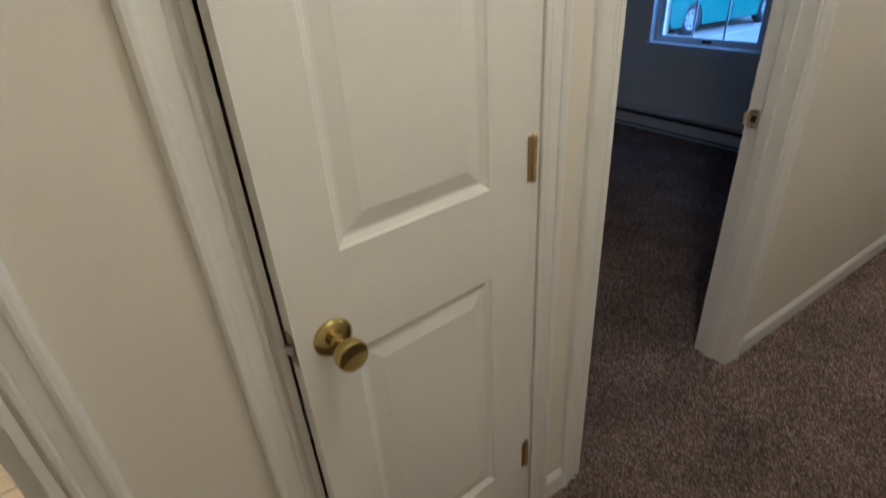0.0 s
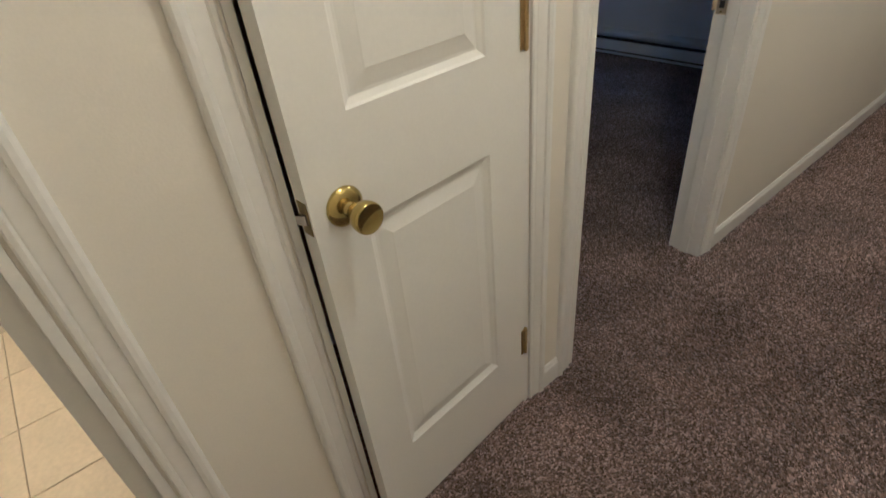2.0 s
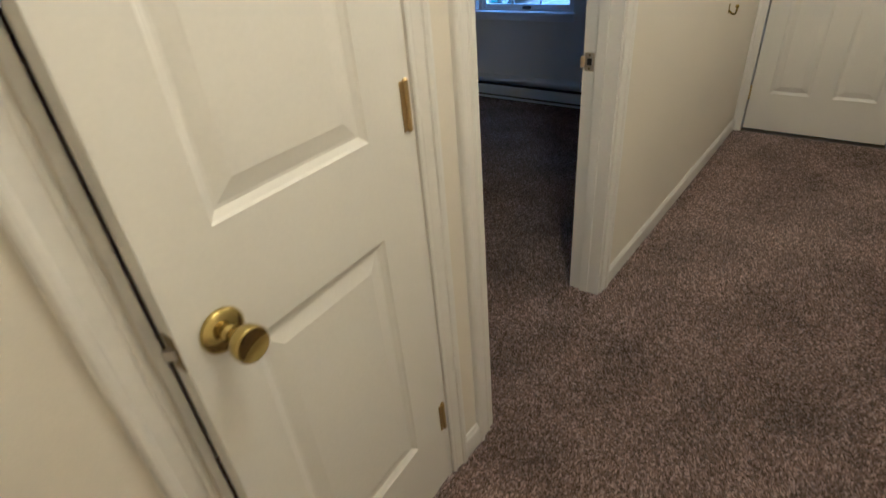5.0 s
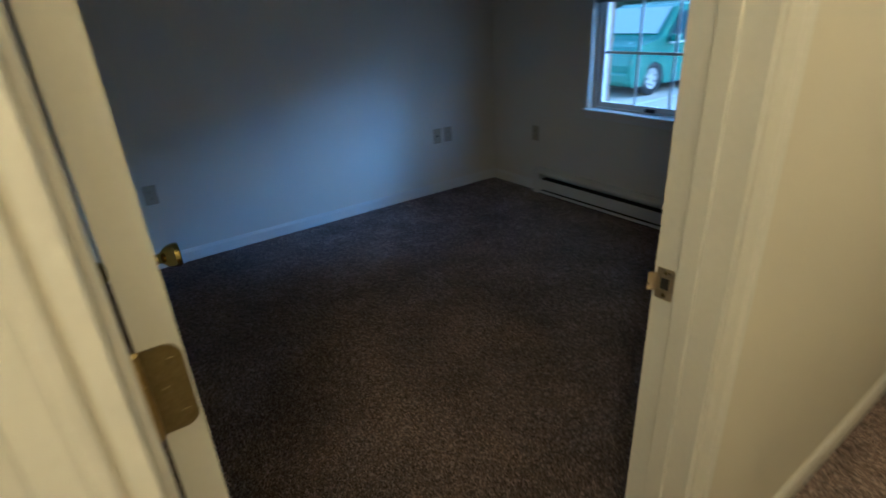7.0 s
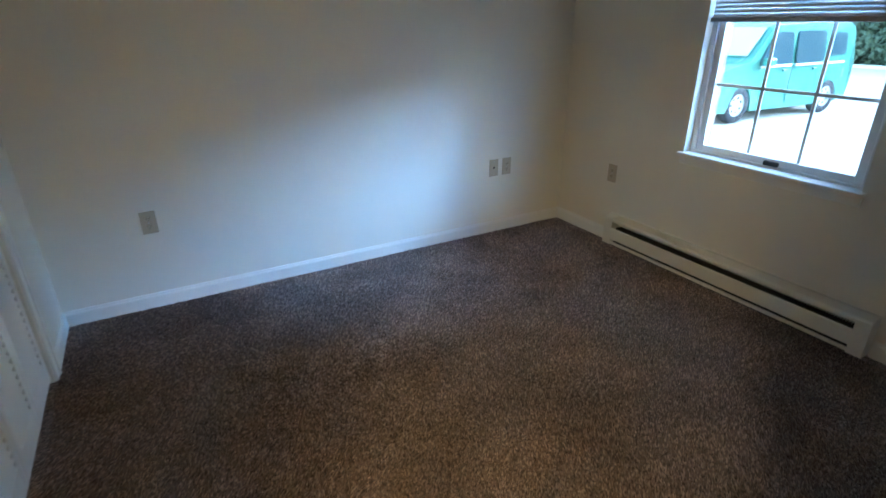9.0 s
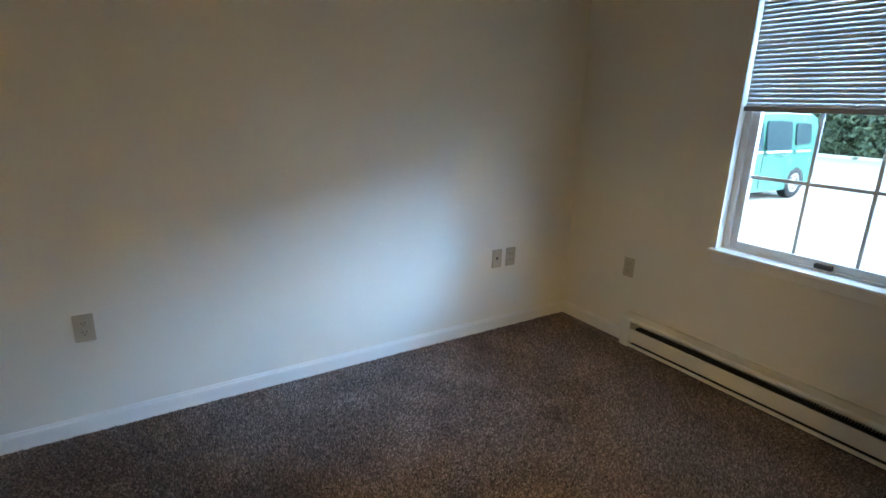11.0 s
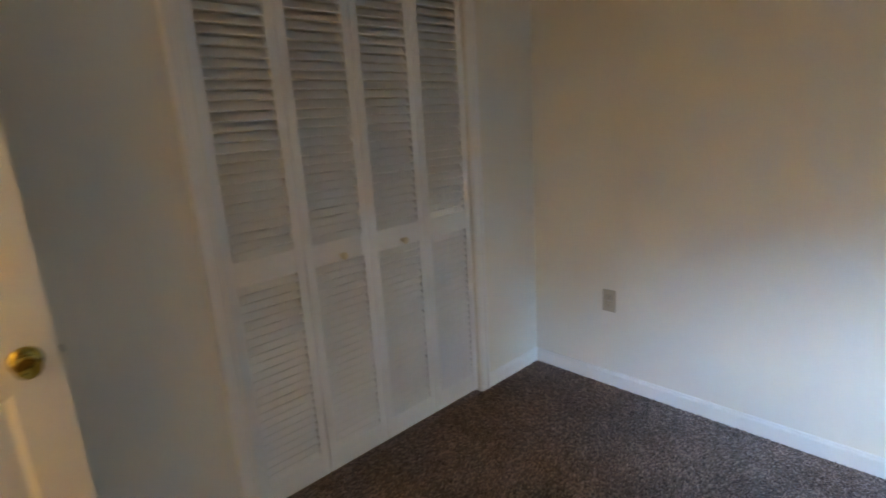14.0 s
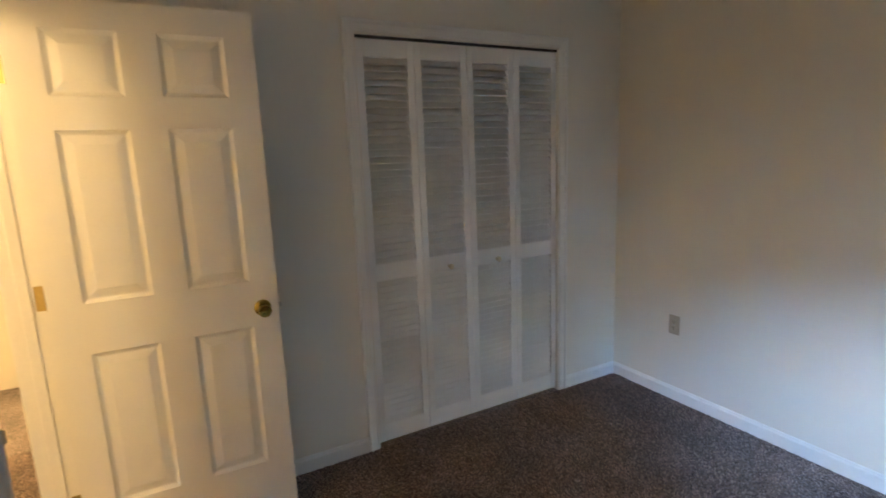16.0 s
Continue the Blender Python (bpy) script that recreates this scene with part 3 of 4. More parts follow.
# ---- wardrobe doors ----
def louvred_leaf(name, label, y0, w, knob_side):
    h, t = 2.012, 0.028
    root = thing(name, label, "louvered door", pose(ROOM_X0 - 0.042, y0, 0.018), group="bifold wardrobe doors")
    st = 0.036
    part("stile", box(0, t, 0, st, 0, h, 0.0015, 1), LOUVER, root)
    part("stile", box(0, t, w - st, w, 0, h, 0.0015, 1), LOUVER, root)
    rails = [(0.0, 0.092), (0.862, 0.945), (h - 0.080, h)]
    for z0, z1 in rails:
        part("rail", box(0.001, t - 0.001, st, w - st, z0, z1, 0.001, 1), LOUVER, root)
    slat = extrude_profile([(-0.0145, -0.0128), (-0.0122, -0.0158), (0.0145, 0.0128), (0.0122, 0.0158)],
                           lambda p, q: (t / 2 - p, st - 0.002, q), lambda p, q: (t / 2 - p, w - st + 0.002, q))
    me = mesh("slat", slat, LOUVER)
    for (a, b) in ((0.092, 0.862), (0.945, h - 0.080)):
        n = int(round((b - a) / 0.0325))
        for i in range(n):
            shared("slat", me, root, pose(0, 0, a + (i + 0.5) * (b - a) / n))
    if knob_side is not None:
        part("knob", lathe([(0, 0), (0.008, 0), (0.008, 0.006), (0.007, 0.010), (0.011, 0.016), (0.0145, 0.022), (0.0145, 0.027), (0.011, 0.031), (0, 0.032)], 24),
             KNOBCREAM, root, "small cream round knob", pose(t, knob_side, 0.886, 0, 90), True)
    return root


leaf_w = (BIFOLD[1] - BIFOLD[0] - 0.016) / 4
for i in range(4):
    louvred_leaf("louvered_door", "white slatted bifold wardrobe door leaf" + (" with a round knob" if i in (1, 2) else ""),
                 BIFOLD[0] + 0.004 + i * (leaf_w + 0.0025), leaf_w, None if i in (0, 3) else (leaf_w * 0.52 if i == 1 else leaf_w * 0.55))
solid("bifold_track", box(ROOM_X0 - 0.045, ROOM_X0 - 0.012, BIFOLD[0], BIFOLD[1], BIFOLD[2] - 0.012, BIFOLD[2] - 0.001), DARK, "dark metal track above the bifold doors", "door track", kind="structure")


# ---- outlets ----
def outlet(name, label, m, style):
    """A wall plate in its own x-z plane, standing towards -y."""
    root = thing(name, label, "wall outlet", m)
    part("cover_plate", box(-0.0355, 0.0355, -0.005, 0, -0.0575, 0.0575, 0.0025, 2), IVORY, root)
    if style == "duplex":
        for s in (-1, 1):
            face = part("receptacle", box(-0.0165, 0.0165, -0.0072, -0.0045, s * 0.0195 - 0.0140, s * 0.0195 + 0.0140, 0.0035, 2), IVORY, root)
            for dx in (-0.0062, 0.0062):
                part("slot", box(dx - 0.0011, dx + 0.0011, -0.0076, -0.0070, s * 0.0195 - 0.001, s * 0.0195 + 0.0075), DARK, face)
            part("ground_hole", box(-0.0022, 0.0022, -0.0076, -0.0070, s * 0.0195 - 0.0095, s * 0.0195 - 0.0050, 0.0003, 1), DARK, face)
        part("screw", lathe([(0, 0.0008), (0.0026, 0.0006), (0.0032, 0), (0, 0)], 12), STEEL, root, "", pose(0, -0.005, 0, 90))
    else:
        part("jack", box(-0.007, 0.007, -0.0062, -0.0048, -0.006, 0.008, 0.0006, 1), DARK, root, "dark jack opening")
        for s in (-1, 1):
            part("screw", lathe([(0, 0.0008), (0.0026, 0.0006), (0.0032, 0), (0, 0)], 12), STEEL, root, "", pose(0, -0.005, s * 0.042, 90))
    return root


outlet("wall_outlet", "ivory duplex outlet in the bedroom wall", pose(1.154, ROOM_Y1, 0.460), "duplex")
outlet("phone_jack", "ivory phone jack plate beside an outlet", pose(3.213, ROOM_Y1, 0.458), "jack")
outlet("wall_outlet", "ivory duplex outlet beside a phone jack", pose(3.317, ROOM_Y1, 0.458), "duplex")
outlet("wall_outlet", "ivory duplex outlet near the baseboard heater", pose(ROOM_X1, 3.166, 0.453, 0, 0, -90), "duplex")


# ---- baseboard heater ----
def heater(y0, y1):
    root = thing("baseboard_heater", "long cream enamelled electric baseboard heater under the window", "heater", pose(ROOM_X1, 0, 0))
    hood = [(0, 0.030), (0, 0.196), (-0.020, 0.196), (-0.058, 0.182), (-0.064, 0.174), (-0.064, 0.161), (-0.0625, 0.161), (-0.0625, 0.173), (-0.057, 0.1805), (-0.020, 0.1945), (-0.0015, 0.1945), (-0.0015, 0.030)]
    part("hood", extrude_profile(hood, lambda p, q: (p, y0 + 0.06, q), lambda p, q: (p, y1 - 0.06, q)), HEATER, root)
    front = [(-0.0655, 0.044), (-0.0655, 0.117), (-0.060, 0.121), (-0.060, 0.1195), (-0.0640, 0.116), (-0.0640, 0.044)]
    part("front_panel", extrude_profile(front, lambda p, q: (p, y0 + 0.06, q), lambda p, q: (p, y1 - 0.06, q)), HEATER, root)
    part("toe_strip", extrude_profile([(-0.067, 0.012), (-0.067, 0.026), (-0.062, 0.030), (-0.058, 0.024), (-0.058, 0.012)], lambda p, q: (p, y0, q), lambda p, q: (p, y1, q)), HEATER, root)
    part("base", box(-0.060, 0, y0 + 0.06, y1 - 0.06, 0.002, 0.022), DARK, root, "dark heater base")
    part("element", lathe([(0, 0), (0.009, 0), (0.009, y1 - y0 - 0.14), (0, y1 - y0 - 0.14)], 12), DARK, root, "dark heating element", pose(-0.030, y0 + 0.07, 0.085, -90))
    fin_bank = bmesh.new()
    n = int((y1 - y0 - 0.14) / 0.012)
    for i in range(n):
        y = y0 + 0.07 + i * 0.012
        box(-0.055, -0.006, y, y + 0.0008, 0.050, 0.128, 0, 1, fin_bank)
    tagged(part("fin_bank", fin_bank, DARK, root, "dark close-set heat fins"), kind="stuff")
    cap = [(0, 0.006), (0, 0.198), (-0.021, 0.198), (-0.060, 0.184), (-0.0675, 0.175), (-0.0675, 0.006)]
    for a, b in ((y0, y0 + 0.062), (y1 - 0.062, y1)):
        part("end_cap", extrude_profile(cap, lambda p, q: (p, a, q), lambda p, q: (p, b, q)), HEATER, root)


heater(1.590, 3.120)

# ---- bedroom window ----
WY0, WY1, WZ0, WZ1 = WINDOW
win = thing("window_1", "white vinyl double-hung window with grilles, blind half lowered", "window", kind="structure")
fx0, fx1 = ROOM_X1 + 0.050, ROOM_X1 + 0.150
part("frame_side", box(fx0, fx1, WY1 - 0.030, WY1, WZ0, WZ1, 0.002, 1), VINYL, win)
part("frame_side", box(fx0, fx1, WY0, WY0 + 0.030, WZ0, WZ1, 0.002, 1), VINYL, win)
part("frame_head", box(fx0, fx1, WY0 + 0.030, WY1 - 0.030, WZ1 - 0.030, WZ1, 0.002, 1), VINYL, win)
part("frame_sill", box(fx0, fx1, WY0 + 0.030, WY1 - 0.030, WZ0, WZ0 + 0.012, 0.002, 1), VINYL, win)
part("stool", box(ROOM_X1 - 0.030, fx0 + 0.002, WY0 - 0.020, WY1 + 0.025, WZ0 - 0.018, WZ0 + 0.001, 0.004, 2), TRIM, win, "white painted window stool")
part("apron", box(ROOM_X1 - 0.012, ROOM_X1 + 0.001, WY0 - 0.010, WY1 + 0.012, WZ0 - 0.062, WZ0 - 0.018, 0.003, 2), TRIM, win, "white painted apron under the stool")


def sash(name, x0, z0, z1):
    root = new(name)
    root.parent = win
    y0, y1, t, s = WY0 + 0.030, WY1 - 0.030, 0.032, 0.036
    part("sash_stile", box(x0, x0 + t, y0, y0 + s, z0, z1, 0.002, 1), VINYL, root)
    part("sash_stile", box(x0, x0 + t, y1 - s, y1, z0, z1, 0.002, 1), VINYL, root)
    part("sash_rail", box(x0, x0 + t, y0 + s, y1 - s, z0, z0 + s, 0.002, 1), VINYL, root)
    part("sash_rail", box(x0, x0 + t, y0 + s, y1 - s, z1 - s, z1, 0.002, 1), VINYL, root)
    a, b, p, q = y0 + s, y1 - s, z0 + s, z1 - s
    for i in (1, 2):
        y = a + (b - a) * i / 3
        part("muntin", box(x0 + 0.012, x0 + 0.022, y - 0.008, y + 0.008, p, q, 0.002, 1), VINYL, root)
    z = (p + q) / 2
    part("muntin", box(x0 + 0.011, x0 + 0.023, a, b, z - 0.008, z + 0.008, 0.002, 1), VINYL, root)
    for i in range(3):
        for k in range(2):
            u0, u1 = a + (b - a) * i / 3 + 0.007, a + (b - a) * (i + 1) / 3 - 0.007
            v0, v1 = (p, z - 0.007) if k == 0 else (z + 0.007, q)
            pane = part("pane", box(x0 + 0.015, x0 + 0.019, u0, u1, v0, v1), GLASS, root, "clear glass pane")
            pane.visible_shadow = False
    return root


lower = sash("lower_sash", fx0 + 0.012, WZ0 + 0.010, 1.402)
upper = sash("upper_sash", fx0 + 0.050, 1.368, WZ1 - 0.028)
lift = part("sash_latch", box(fx0 - 0.006, fx0 + 0.014, 2.195, 2.265, WZ0 + 0.012, WZ0 + 0.034, 0.004, 2), DARK, win, "dark sash latch on the lower rail")

blind = thing("window_blind", "white horizontal mini blind, lowered halfway over the window", "blind", pose(ROOM_X1 + 0.026, 0, 0))
b0, b1 = WY0 + 0.008, WY1 - 0.008
part("headrail", box(-0.020, 0.020, b0, b1, WZ1 - 0.034, WZ1 - 0.002, 0.002, 1), SLAT, blind)
part("bottom_rail", box(-0.013, 0.013, b0, b1, 1.350, 1.373, 0.003, 2), GREYRAIL, blind, "grey bottom rail")
slat_bm = extrude_profile([(-0.0125, -0.0050), (-0.006, -0.0010), (0.0, 0.0015), (0.0065, 0.0030), (0.0125, 0.0032), (0.0125, 0.0036), (0.0065, 0.0036), (0.0, 0.0021), (-0.006, -0.0004), (-0.0125, -0.0044)],
                          lambda p, q: (p, b0 + 0.004, q), lambda p, q: (p, b1 - 0.004, q))
slat_me = mesh("slat", slat_bm, SLAT)
zz = 1.383
while zz < WZ1 - 0.045:
    shared("slat", slat_me, blind, pose(0, 0, zz, 0, -54))
    zz += 0.0205
for y in (b0 + 0.12, (b0 + b1) / 2, b1 - 0.12):
    part("ladder_cord", box(-0.0012, 0.0012, y - 0.0012, y + 0.0012, 1.373, WZ1 - 0.034), SLAT, blind)
part("tilt_wand", lathe([(0, 0), (0.003, 0), (0.003, 0.52), (0, 0.52)], 8), CLEARLENS, blind, "clear plastic tilt wand", pose(-0.026, b0 + 0.06, WZ1 - 0.56))

# ---- hall wall hook ----
hook = thing("wall_hook", "small brass hook screwed to the hall wall", "hook", pose(3.004, HALL_Y1, 0.858))
part("plate", box(-0.009, 0.009, -0.0025, 0, -0.020, 0.022, 0.001, 1), BRASS, hook)
arc = bmesh.new()
for i in range(25):
    a = i / 24
    y, z = -0.002 - 0.034 * math.sin(a * 1.75), -0.008 - 0.024 * math.sin(a * 2.6) + 0.030 * a * a
    box(-0.0045, 0.0045, y - 0.0042, y + 0.0042, z - 0.0042, z + 0.0042, 0.0018, 1, arc)
part("arm", arc, BRASS, hook, "curved brass arm")
part("tip", lathe([(0, -0.009), (0.006, -0.007), (0.009, 0), (0.006, 0.007), (0, 0.009)], 16), BRASS, hook, "round brass tip", pose(0, -0.0355, 0.012), True)


# ---- ceiling lights ----
def dome_light(x, y, label):
    root = thing("ceiling_light", label, "ceiling light", pose(x, y, CEIL))
    part("base", lathe([(0, 0), (0.13, 0), (0.13, -0.018), (0.122, -0.024), (0, -0.024)], 40), BRASS, root, "brass rim")
    dome = part("shade", lathe([(0.118, -0.024), (0.116, -0.05), (0.10, -0.085), (0.07, -0.108), (0.03, -0.118), (0, -0.12)], 40), SHADE, root, "frosted glass dome", smooth=True)
    dome.visible_shadow = False


dome_light(HALL_LAMP[0], HALL_LAMP[1], "lit frosted dome light on the hall ceiling")
dome_light(END_LAMP[0], END_LAMP[1], "lit frosted dome light outside the bedroom door")
dome_light(BATH_LAMP[0], BATH_LAMP[1], "lit frosted dome light on the bathroom ceiling")


# ---- outdoors ----
GZ = -0.34
ground = bmesh.new()
bmesh.ops.create_grid(ground, x_segments=2, y_segments=2, size=900)
solid("ground", ground, GRASSMAT, "flat grassy ground reaching the horizon", "ground", pose(0, 0, GZ - 0.03), kind="structure")
# The paving nearest the house is out of view, added to reflect light upwards.
solid("parking_lot", box(4.7, 24.5, -14, 30, GZ - 0.05, GZ), CONCRETE, "pale paved parking lot, extended towards the house to bounce light indoors", "pavement", kind="structure")
solid("kerb", box(24.5, 24.7, -14, 30, GZ - 0.05, GZ + 0.12, 0.02, 2), CONCRETE, "pale concrete kerb at the lot's edge", "kerb", kind="structure")
for i, y in enumerate((1.0, 3.7, 6.0, 8.8)):
    solid("parking_line", box(9.3, 14.2, y, y + 0.10, GZ + 0.001, GZ + 0.005), TRIM, "white painted parking line on the lot", "road marking", kind="structure")

# exterior brick skin beside the window, carried on unseen to stop daylight under door_3
skin = wall("wall_outside", "y", -0.6, 5.2, ROOM_X1 + 0.150, ROOM_X1 + 0.235, GZ, 2.7, [(WY0 - 0.01, WY1 + 0.01, WZ0 - 0.02, WZ1 + 0.02)], MORTAR, "brick outside wall of the house")
brick_me = mesh("brick", box(0, 0.095, 0.004, 0.198, 0.004, 0.062, 0.003, 1), BRICK)
for k in range(20):
    z = WZ0 + k * 0.067
    for s in range(3):
        off = 0.0 if k % 2 else -0.1
        y = WY1 + 0.008 + s * 0.202 + (0.1 if off and s else 0)
        if off and s == 0:
            shared("brick", brick_me, skin, Matrix.Translation((ROOM_X1 + 0.146, y, z)) @ Matrix.Diagonal((1, 0.5, 1, 1)))
        else:
            shared("brick", brick_me, skin, Matrix.Translation((ROOM_X1 + 0.146, y - (0.1 if off and s else 0) * 1.0 + (0.0 if not off else 0), z)))


def car():
    """A small boxy hatchback, x forward, standing on z = 0."""
    root = thing("parked_car", "teal green boxy hatchback parked on the lot", "car", pose(11.58, 7.20, GZ, 0, 0, 177))
    half = 0.83
    side = [(-1.92, 0.30), (-1.96, 0.55), (-1.94, 0.95), (-1.90, 1.45), (-1.84, 1.58), (-1.70, 1.64), (-0.6, 1.66), (0.45, 1.62), (0.62, 1.57),
            (1.10, 1.08), (1.22, 1.02), (1.75, 0.92), (1.90, 0.82), (1.96, 0.60), (1.94, 0.34), (1.86, 0.22), (1.60, 0.20),
            (1.58, 0.38), (1.48, 0.55), (1.27, 0.63), (1.06, 0.55), (0.96, 0.38), (0.94, 0.20),
            (-0.94, 0.20), (-0.96, 0.38), (-1.06, 0.55), (-1.27, 0.63), (-1.48, 0.55), (-1.58, 0.38), (-1.60, 0.22)]
    bm = bmesh.new()
    loops = []
    for y in (-half, -half + 0.07, half - 0.07, half):
        edge = abs(y) > half - 0.01
        loop = []
        for x, z in side:
            lean = 0.10 * max(0.0, z - 0.95) / 0.7
            yy = math.copysign(abs(y) - lean, y)
            loop.append(bm.verts.new((x * (0.985 if edge else 1.0), yy, z - (0.03 if edge and z > 1.4 else 0.0))))
        loops.append(loop)
    n = len(side)
    for a, b in zip(loops, loops[1:]):
        for i in range(n):
            bm.faces.new((a[i], a[(i + 1) % n], b[(i + 1) % n], b[i]))
    bm.faces.new(loops[0])
    bm.faces.new(loops[-1][::-1])
    bmesh.ops.triangulate(bm, faces=[f for f in bm.faces if len(f.verts) > 4])
    body = part("body", bm, CARPAINT, root)

    def window_shape(pts, s):
        b2 = bmesh.new()
        vs = [b2.verts.new((x, s * (half - 0.10 * max(0.0, z - 0.95) / 0.7 + 0.006), z)) for x, z in pts]
        vs2 = [b2.verts.new((x, s * (half - 0.10 * max(0.0, z - 0.95) / 0.7 - 0.02), z)) for x, z in pts]
        b2.faces.new(vs)
        for i in range(len(vs)):
            b2.faces.new((vs[i], vs[(i + 1) % len(vs)], vs2[(i + 1) % len(vs)], vs2[i]))
        return b2

    front = [(0.02, 1.00), (0.06, 0.97), (0.86, 0.97), (0.88, 1.02), (0.60, 1.40), (0.50, 1.48), (0.12, 1.50), (0.04, 1.46)]
    rear = [(-0.92, 1.00), (-0.88, 0.97), (-0.14, 0.97), (-0.10, 1.00), (-0.10, 1.46), (-0.14, 1.50), (-0.86, 1.50), (-0.92, 1.46)]
    quarter = [(-1.60, 1.12), (-1.56, 1.08), (-1.12, 1.05), (-1.08, 1.08), (-1.08, 1.42), (-1.12, 1.46), (-1.56, 1.46), (-1.60, 1.42)]
    for s in (-1, 1):
        for shape in (front, rear, quarter):
            part("side_window", window_shape(shape, s), CARGLASS, root, "dark tinted side window")
        # Pale strips stand for the sky's reflection along the belt line.
        for x0, x1 in ((0.02, 0.86), (-0.92, -0.10), (-1.58, -1.10)):
            part("belt_glint", box(x0, x1, s * half - 0.012, s * half + 0.014, 0.915, 0.955, 0.008, 2), CLEARLENS, root, "pale strip for the sky's glint below the window")
        mirror = part("mirror", box(-0.07, 0.07, -0.09, 0.09, -0.065, 0.065, 0.03, 3), CARPAINT, root, "teal wing mirror", pose(0.80, s * (half + 0.09), 1.02))
        for x in (0.10, -0.78):
            part("door_handle", box(x, x + 0.14, s * half - 0.012, s * half + 0.022, 0.84, 0.87, 0.008, 2), CARPAINT, root, "teal door handle")
        part("headlight", box(1.70, 1.90, s * 0.60 - 0.14, s * 0.60 + 0.14, 0.68, 0.82, 0.03, 3), CLEARLENS, root, "clear headlight")
        part("turn_signal", box(1.78, 1.93, s * 0.76 - 0.05, s * 0.76 + 0.05, 0.60, 0.68, 0.015, 2), REDLENS, root, "small orange-red signal lamp")
        part("tail_light", box(-1.97, -1.90, s * 0.62 - 0.12, s * 0.62 + 0.12, 0.48, 0.60, 0.015, 2), REDLENS, root, "red tail light")
        part("door_seam", box(-0.022, -0.014, s * half - 0.004, s * half + 0.003, 0.28, 0.95), DARK, root)
    shield = bmesh.new()
    vs = [shield.verts.new(c) for c in ((1.10, -0.70, 1.105), (1.10, 0.70, 1.105), (0.67, 0.66, 1.555), (0.67, -0.66, 1.555))]
    shield.faces.new(vs)
    bmesh.ops.translate(shield, verts=shield.verts, vec=(0.012, 0, 0.012))
    bmesh.ops.solidify(shield, geom=shield.faces[:], thickness=0.01)
    part("windscreen", shield, CARSCREEN, root, "windscreen coloured pale for the sky's reflection")
    tyre = mesh("tyre", lathe([(0.19, -0.09), (0.29, -0.095), (0.31, -0.07), (0.315, 0), (0.31, 0.07), (0.29, 0.095), (0.19, 0.09)], 36), RUBBER, True)
    rim_bm = lathe([(0, 0.070), (0.05, 0.075), (0.08, 0.060), (0.16, 0.072), (0.20, 0.088), (0.205, 0.05), (0.19, -0.05), (0, -0.05)], 36)
    rim = mesh("rim", rim_bm, RIM, True)
    vent = mesh("rim_hole", box(0.105, 0.15, -0.022, 0.022, 0.060, 0.0745, 0.008, 2), DARK)
    for x in (1.27, -1.27):
        for s in (-1, 1):
            wheel = new("wheel")
            wheel.parent = root
            wheel.matrix_basis = pose(x, s * (half - 0.10), 0.315, -90 * s)
            shared("tyre", tyre, wheel, Matrix.Identity(4))
            shared("rim", rim, wheel, Matrix.Identity(4))
            for i in range(7):
                shared("rim_hole", vent, wheel, pose(0, 0, 0, 0, 0, i * 360 / 7))
    part("front_bumper", box(1.80, 1.99, -0.78, 0.78, 0.28, 0.48, 0.05, 3), CARPAINT, root, "teal front bumper")
    part("underbody", box(-1.7, 1.7, -0.70, 0.70, 0.16, 0.30), DARK, root, "dark underbody")


car()


# wooded bank behind the lot
def leaf_clumps(n, spread, size, rng):
    verts, faces = [], []
    for i in range(n):
        c = spread(rng)
        u = rng.normal(size=3)
        u /= np.linalg.norm(u)
        w = np.cross(u, rng.normal(size=3))
        w /= np.linalg.norm(w)
        k = size * rng.uniform(0.5, 1.3)
        b = len(verts)
        verts += [c - u * k, c + w * k * 0.45, c + u * k, c - w * k * 0.45]
        faces.append((b, b + 1, b + 2, b + 3))
    me = bpy.data.meshes.new("leaves")
    me.from_pydata([tuple(v) for v in verts], [], faces)
    me.materials.append(LEAF)
    return me


def tree(x, y, h, seed):
    rng = np.random.default_rng(seed)
    root = thing("tree", "leafy green tree on the bank behind the lot", "tree", pose(x, y, GZ))
    bm = lathe([(0, 0), (0.28, 0), (0.20, 0.5), (0.15, h * 0.4), (0.08, h * 0.75), (0.0, h * 0.92)], 10)
    part("trunk", bm, BARK, root)
    centres = [np.array((rng.normal(0, h * 0.17), rng.normal(0, h * 0.17), h * rng.uniform(0.25, 0.95))) for i in range(16)]

    def spread(g):
        c = centres[g.integers(len(centres))]
        return c + g.normal(0, h * 0.085, 3)

    shared("crown", leaf_clumps(2600, spread, 0.20, rng), root, Matrix.Identity(4))


# Those at y below -5 stay out of view, added to block low sun.
for i, (x, y, h) in enumerate([(28, 2, 6.0), (29, 7, 6.6), (27.5, 11, 6.0), (30, 16, 7), (31, 22, 7), (36, -6, 7.0), (33, -12, 6.6), (30, -18, 6.6), (26, -24, 6.6), (22, -29, 6.6), (38, -1, 7.6), (33, 4.5, 7.2), (34, 13, 7.5)]):
    tree(x, y, h * 0.9, 40 + i)


def hedge_spread(g):
    return np.array((26.5 + g.normal(0, 0.8), g.uniform(-14, 30), GZ + abs(g.normal(0, 1.5))))


def wood_spread(g):
    a = radians(g.uniform(-75, 60))
    d = 34 + g.normal(0, 1.2)
    top = 6.9 + 0.7 * math.sin(a * 9) + 0.4 * math.sin(a * 23)
    return np.array((3.85 + d * math.cos(a), 2.2 + d * math.sin(a), GZ + top * g.uniform(0, 1) ** 0.8))


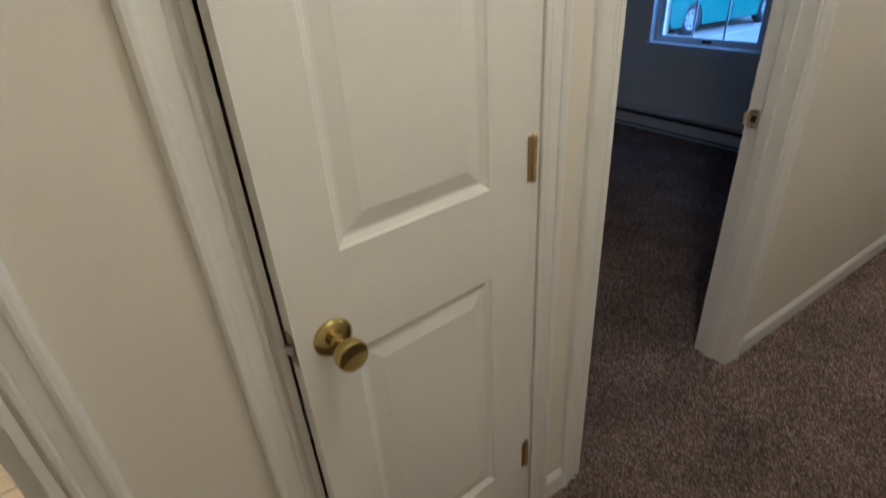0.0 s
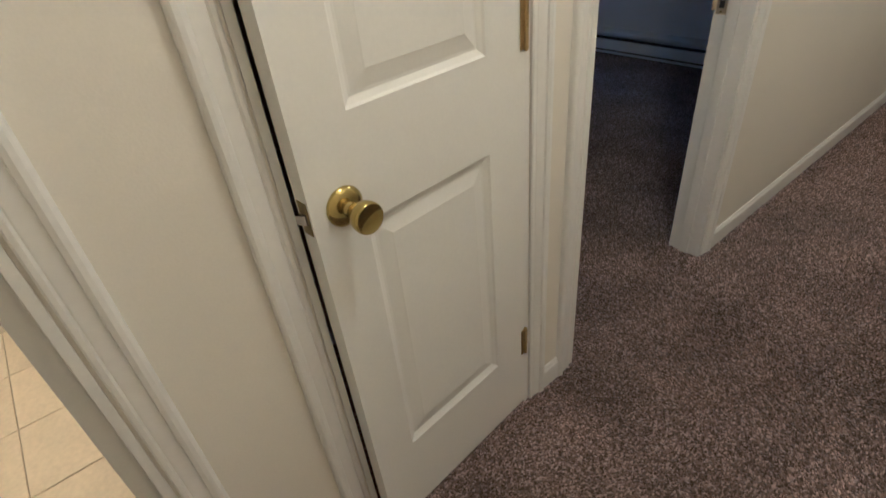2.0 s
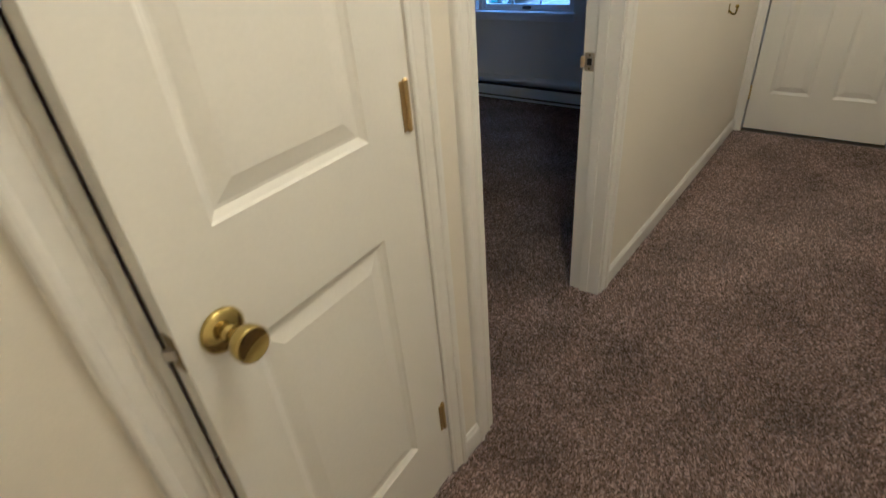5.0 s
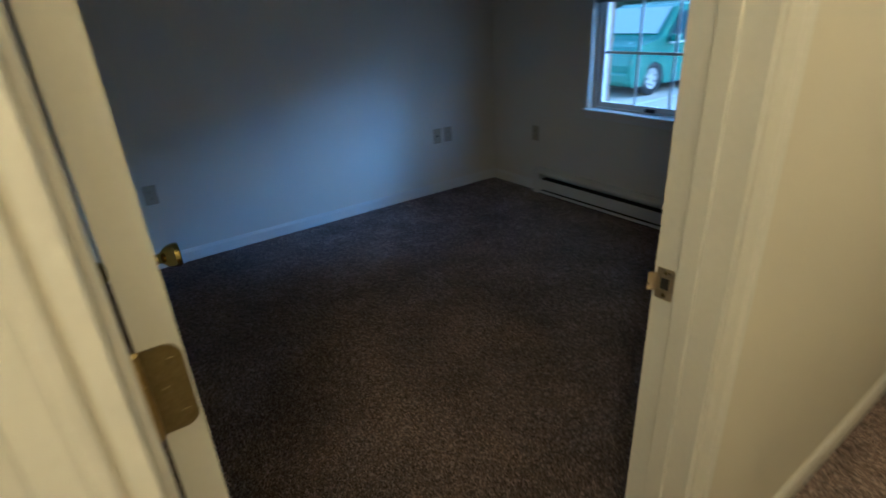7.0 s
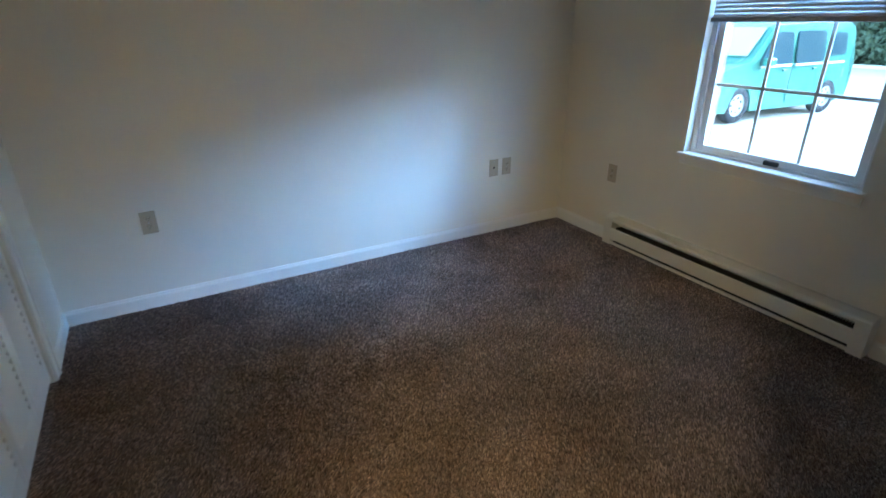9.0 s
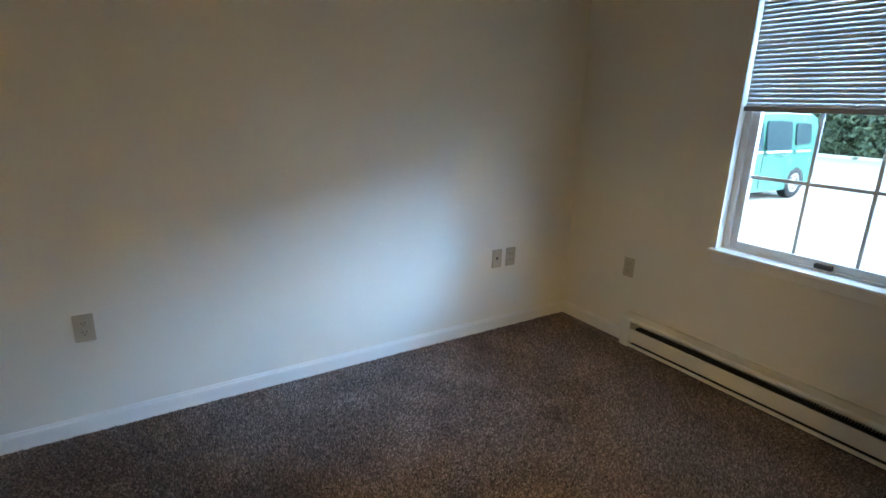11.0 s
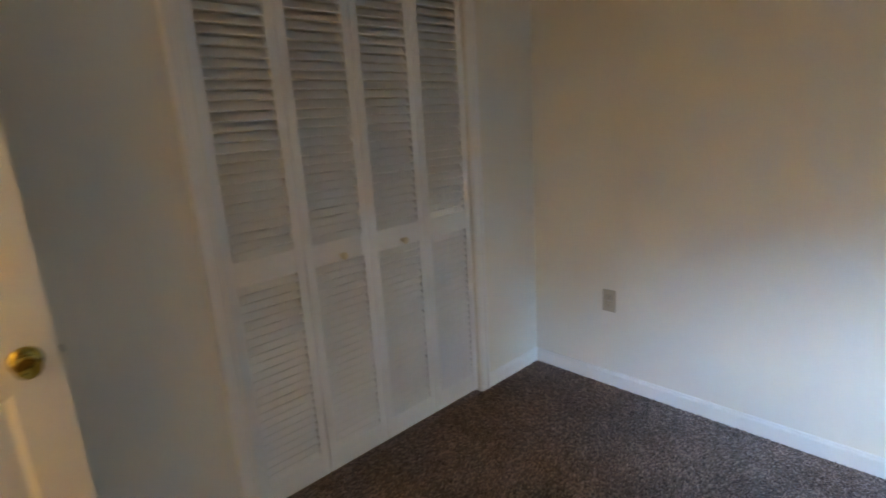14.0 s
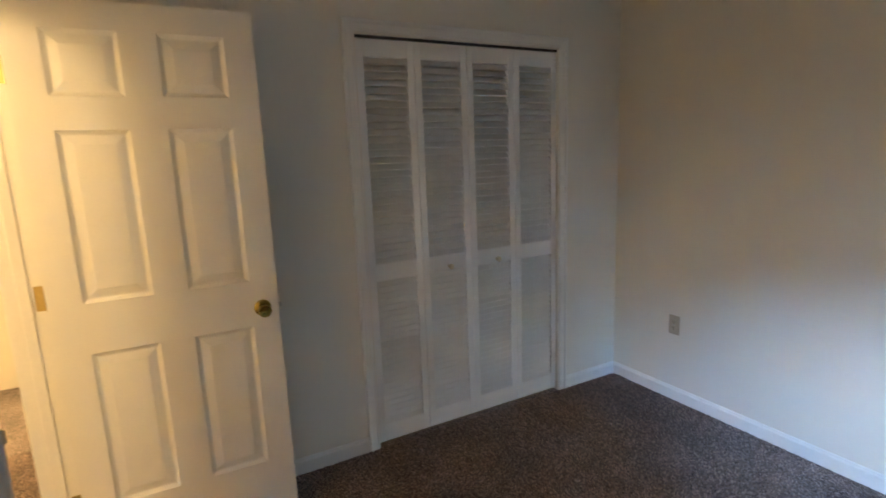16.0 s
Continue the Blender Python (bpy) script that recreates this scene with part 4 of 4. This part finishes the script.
# Mostly unseen arc of leaves, its height set to screen the low sun.
tagged(new("woodland", leaf_clumps(60000, wood_spread, 0.36, np.random.default_rng(11))), "dense dark green woodland, added to cut off low sunlight", "woods", kind="stuff")
tagged(new("hedge", leaf_clumps(60000, hedge_spread, 0.12, np.random.default_rng(7))), "dense dark green undergrowth along the bank", "shrubs", kind="stuff")

# ---- carpet pile: many short tufts ----
PILE = pile_material()


def carpet_pile(name, rects, per_m2, width, height, label, seed):
    rng = np.random.default_rng(seed)
    spots = []
    for x0, x1, y0, y1 in rects:
        n = int((x1 - x0) * (y1 - y0) * per_m2)
        spots.append(np.column_stack((rng.uniform(x0, x1, n), rng.uniform(y0, y1, n))))
    p = np.concatenate(spots)
    n = len(p)
    turn = rng.uniform(0, 2 * np.pi, n)
    w = width * rng.uniform(0.7, 1.25, n)
    h = height * rng.uniform(0.6, 1.15, n)
    co = np.zeros((n, 4, 3), dtype=np.float32)
    for k in range(3):
        a = turn + k * 2 * np.pi / 3
        co[:, k, 0], co[:, k, 1], co[:, k, 2] = p[:, 0] + w * np.cos(a), p[:, 1] + w * np.sin(a), -0.001
    # the pile leans in broad drifts, as feet and the vacuum cleaner left it
    lean_x = 0.0035 * np.sin(3.1 * p[:, 0] + 1.7 * np.sin(2.3 * p[:, 1]))
    lean_y = 0.0035 * np.cos(2.7 * p[:, 1] + 1.9 * np.sin(2.9 * p[:, 0]))
    co[:, 3, 0] = p[:, 0] + lean_x + rng.normal(0, 0.0022, n)
    co[:, 3, 1] = p[:, 1] + lean_y + rng.normal(0, 0.0022, n)
    co[:, 3, 2] = h
    tri = np.array([[0, 1, 3], [1, 2, 3], [2, 0, 3]], dtype=np.int32)
    loops = (np.arange(n, dtype=np.int32)[:, None, None] * 4 + tri[None]).reshape(-1)
    me = bpy.data.meshes.new(name)
    me.vertices.add(n * 4)
    me.vertices.foreach_set("co", co.reshape(-1))
    me.loops.add(len(loops))
    me.loops.foreach_set("vertex_index", loops)
    me.polygons.add(n * 3)
    me.polygons.foreach_set("loop_start", np.arange(0, n * 9, 3, dtype=np.int32))
    me.update(calc_edges=True)
    me.validate()
    me.materials.append(PILE)
    return tagged(new(name, me), label, "carpet pile", kind="stuff")


carpet_pile("carpet_pile_hall", [(-0.30, HALL_X1 - 0.02, HALL_Y0 + 0.012, HALL_Y1 - 0.014), (BEDROOM[0] + 0.016, BEDROOM[1] - 0.016, HALL_Y1 - 0.014, 0.66)],
            36000, 0.0042, 0.0085, "short speckled brown carpet tufts in the hall", 5)
carpet_pile("carpet_pile_bedroom", [(BEDROOM[0] + 0.016, BEDROOM[1] - 0.016, 0.66, 0.73), (ROOM_X0 + 0.013, ROOM_X1 - 0.066, 0.73, ROOM_Y1 - 0.013)],
            34000, 0.0043, 0.0085, "short speckled brown carpet tufts in the bedroom", 6)

# ---- bathroom floor tiles ----
bath_floor = solid("floor_bath", box(HALL_X0, BATH[1] + 0.09, 0.66, 2.40, -0.004, -0.001), GROUT, "beige square floor tiles in the bathroom", "tile floor", kind="structure")
S = 0.305
tile_me = mesh("tile", box(0.0015, S - 0.0015, 0.0015, S - 0.0015, -0.001, 0.003, 0.0012, 1), TILE)
for i in range(3):
    for k in range(5):
        shared("tile", tile_me, bath_floor, pose(BATH[1] - 0.06 - (i + 1) * S, 0.70 + k * S, 0.0))
solid("threshold", box(BATH[0] + 0.014, BATH[1] - 0.014, 0.635, 0.70, -0.002, 0.008, 0.003, 2), DARKBRASS, "metal strip between carpet and bathroom tile", "threshold", kind="structure")
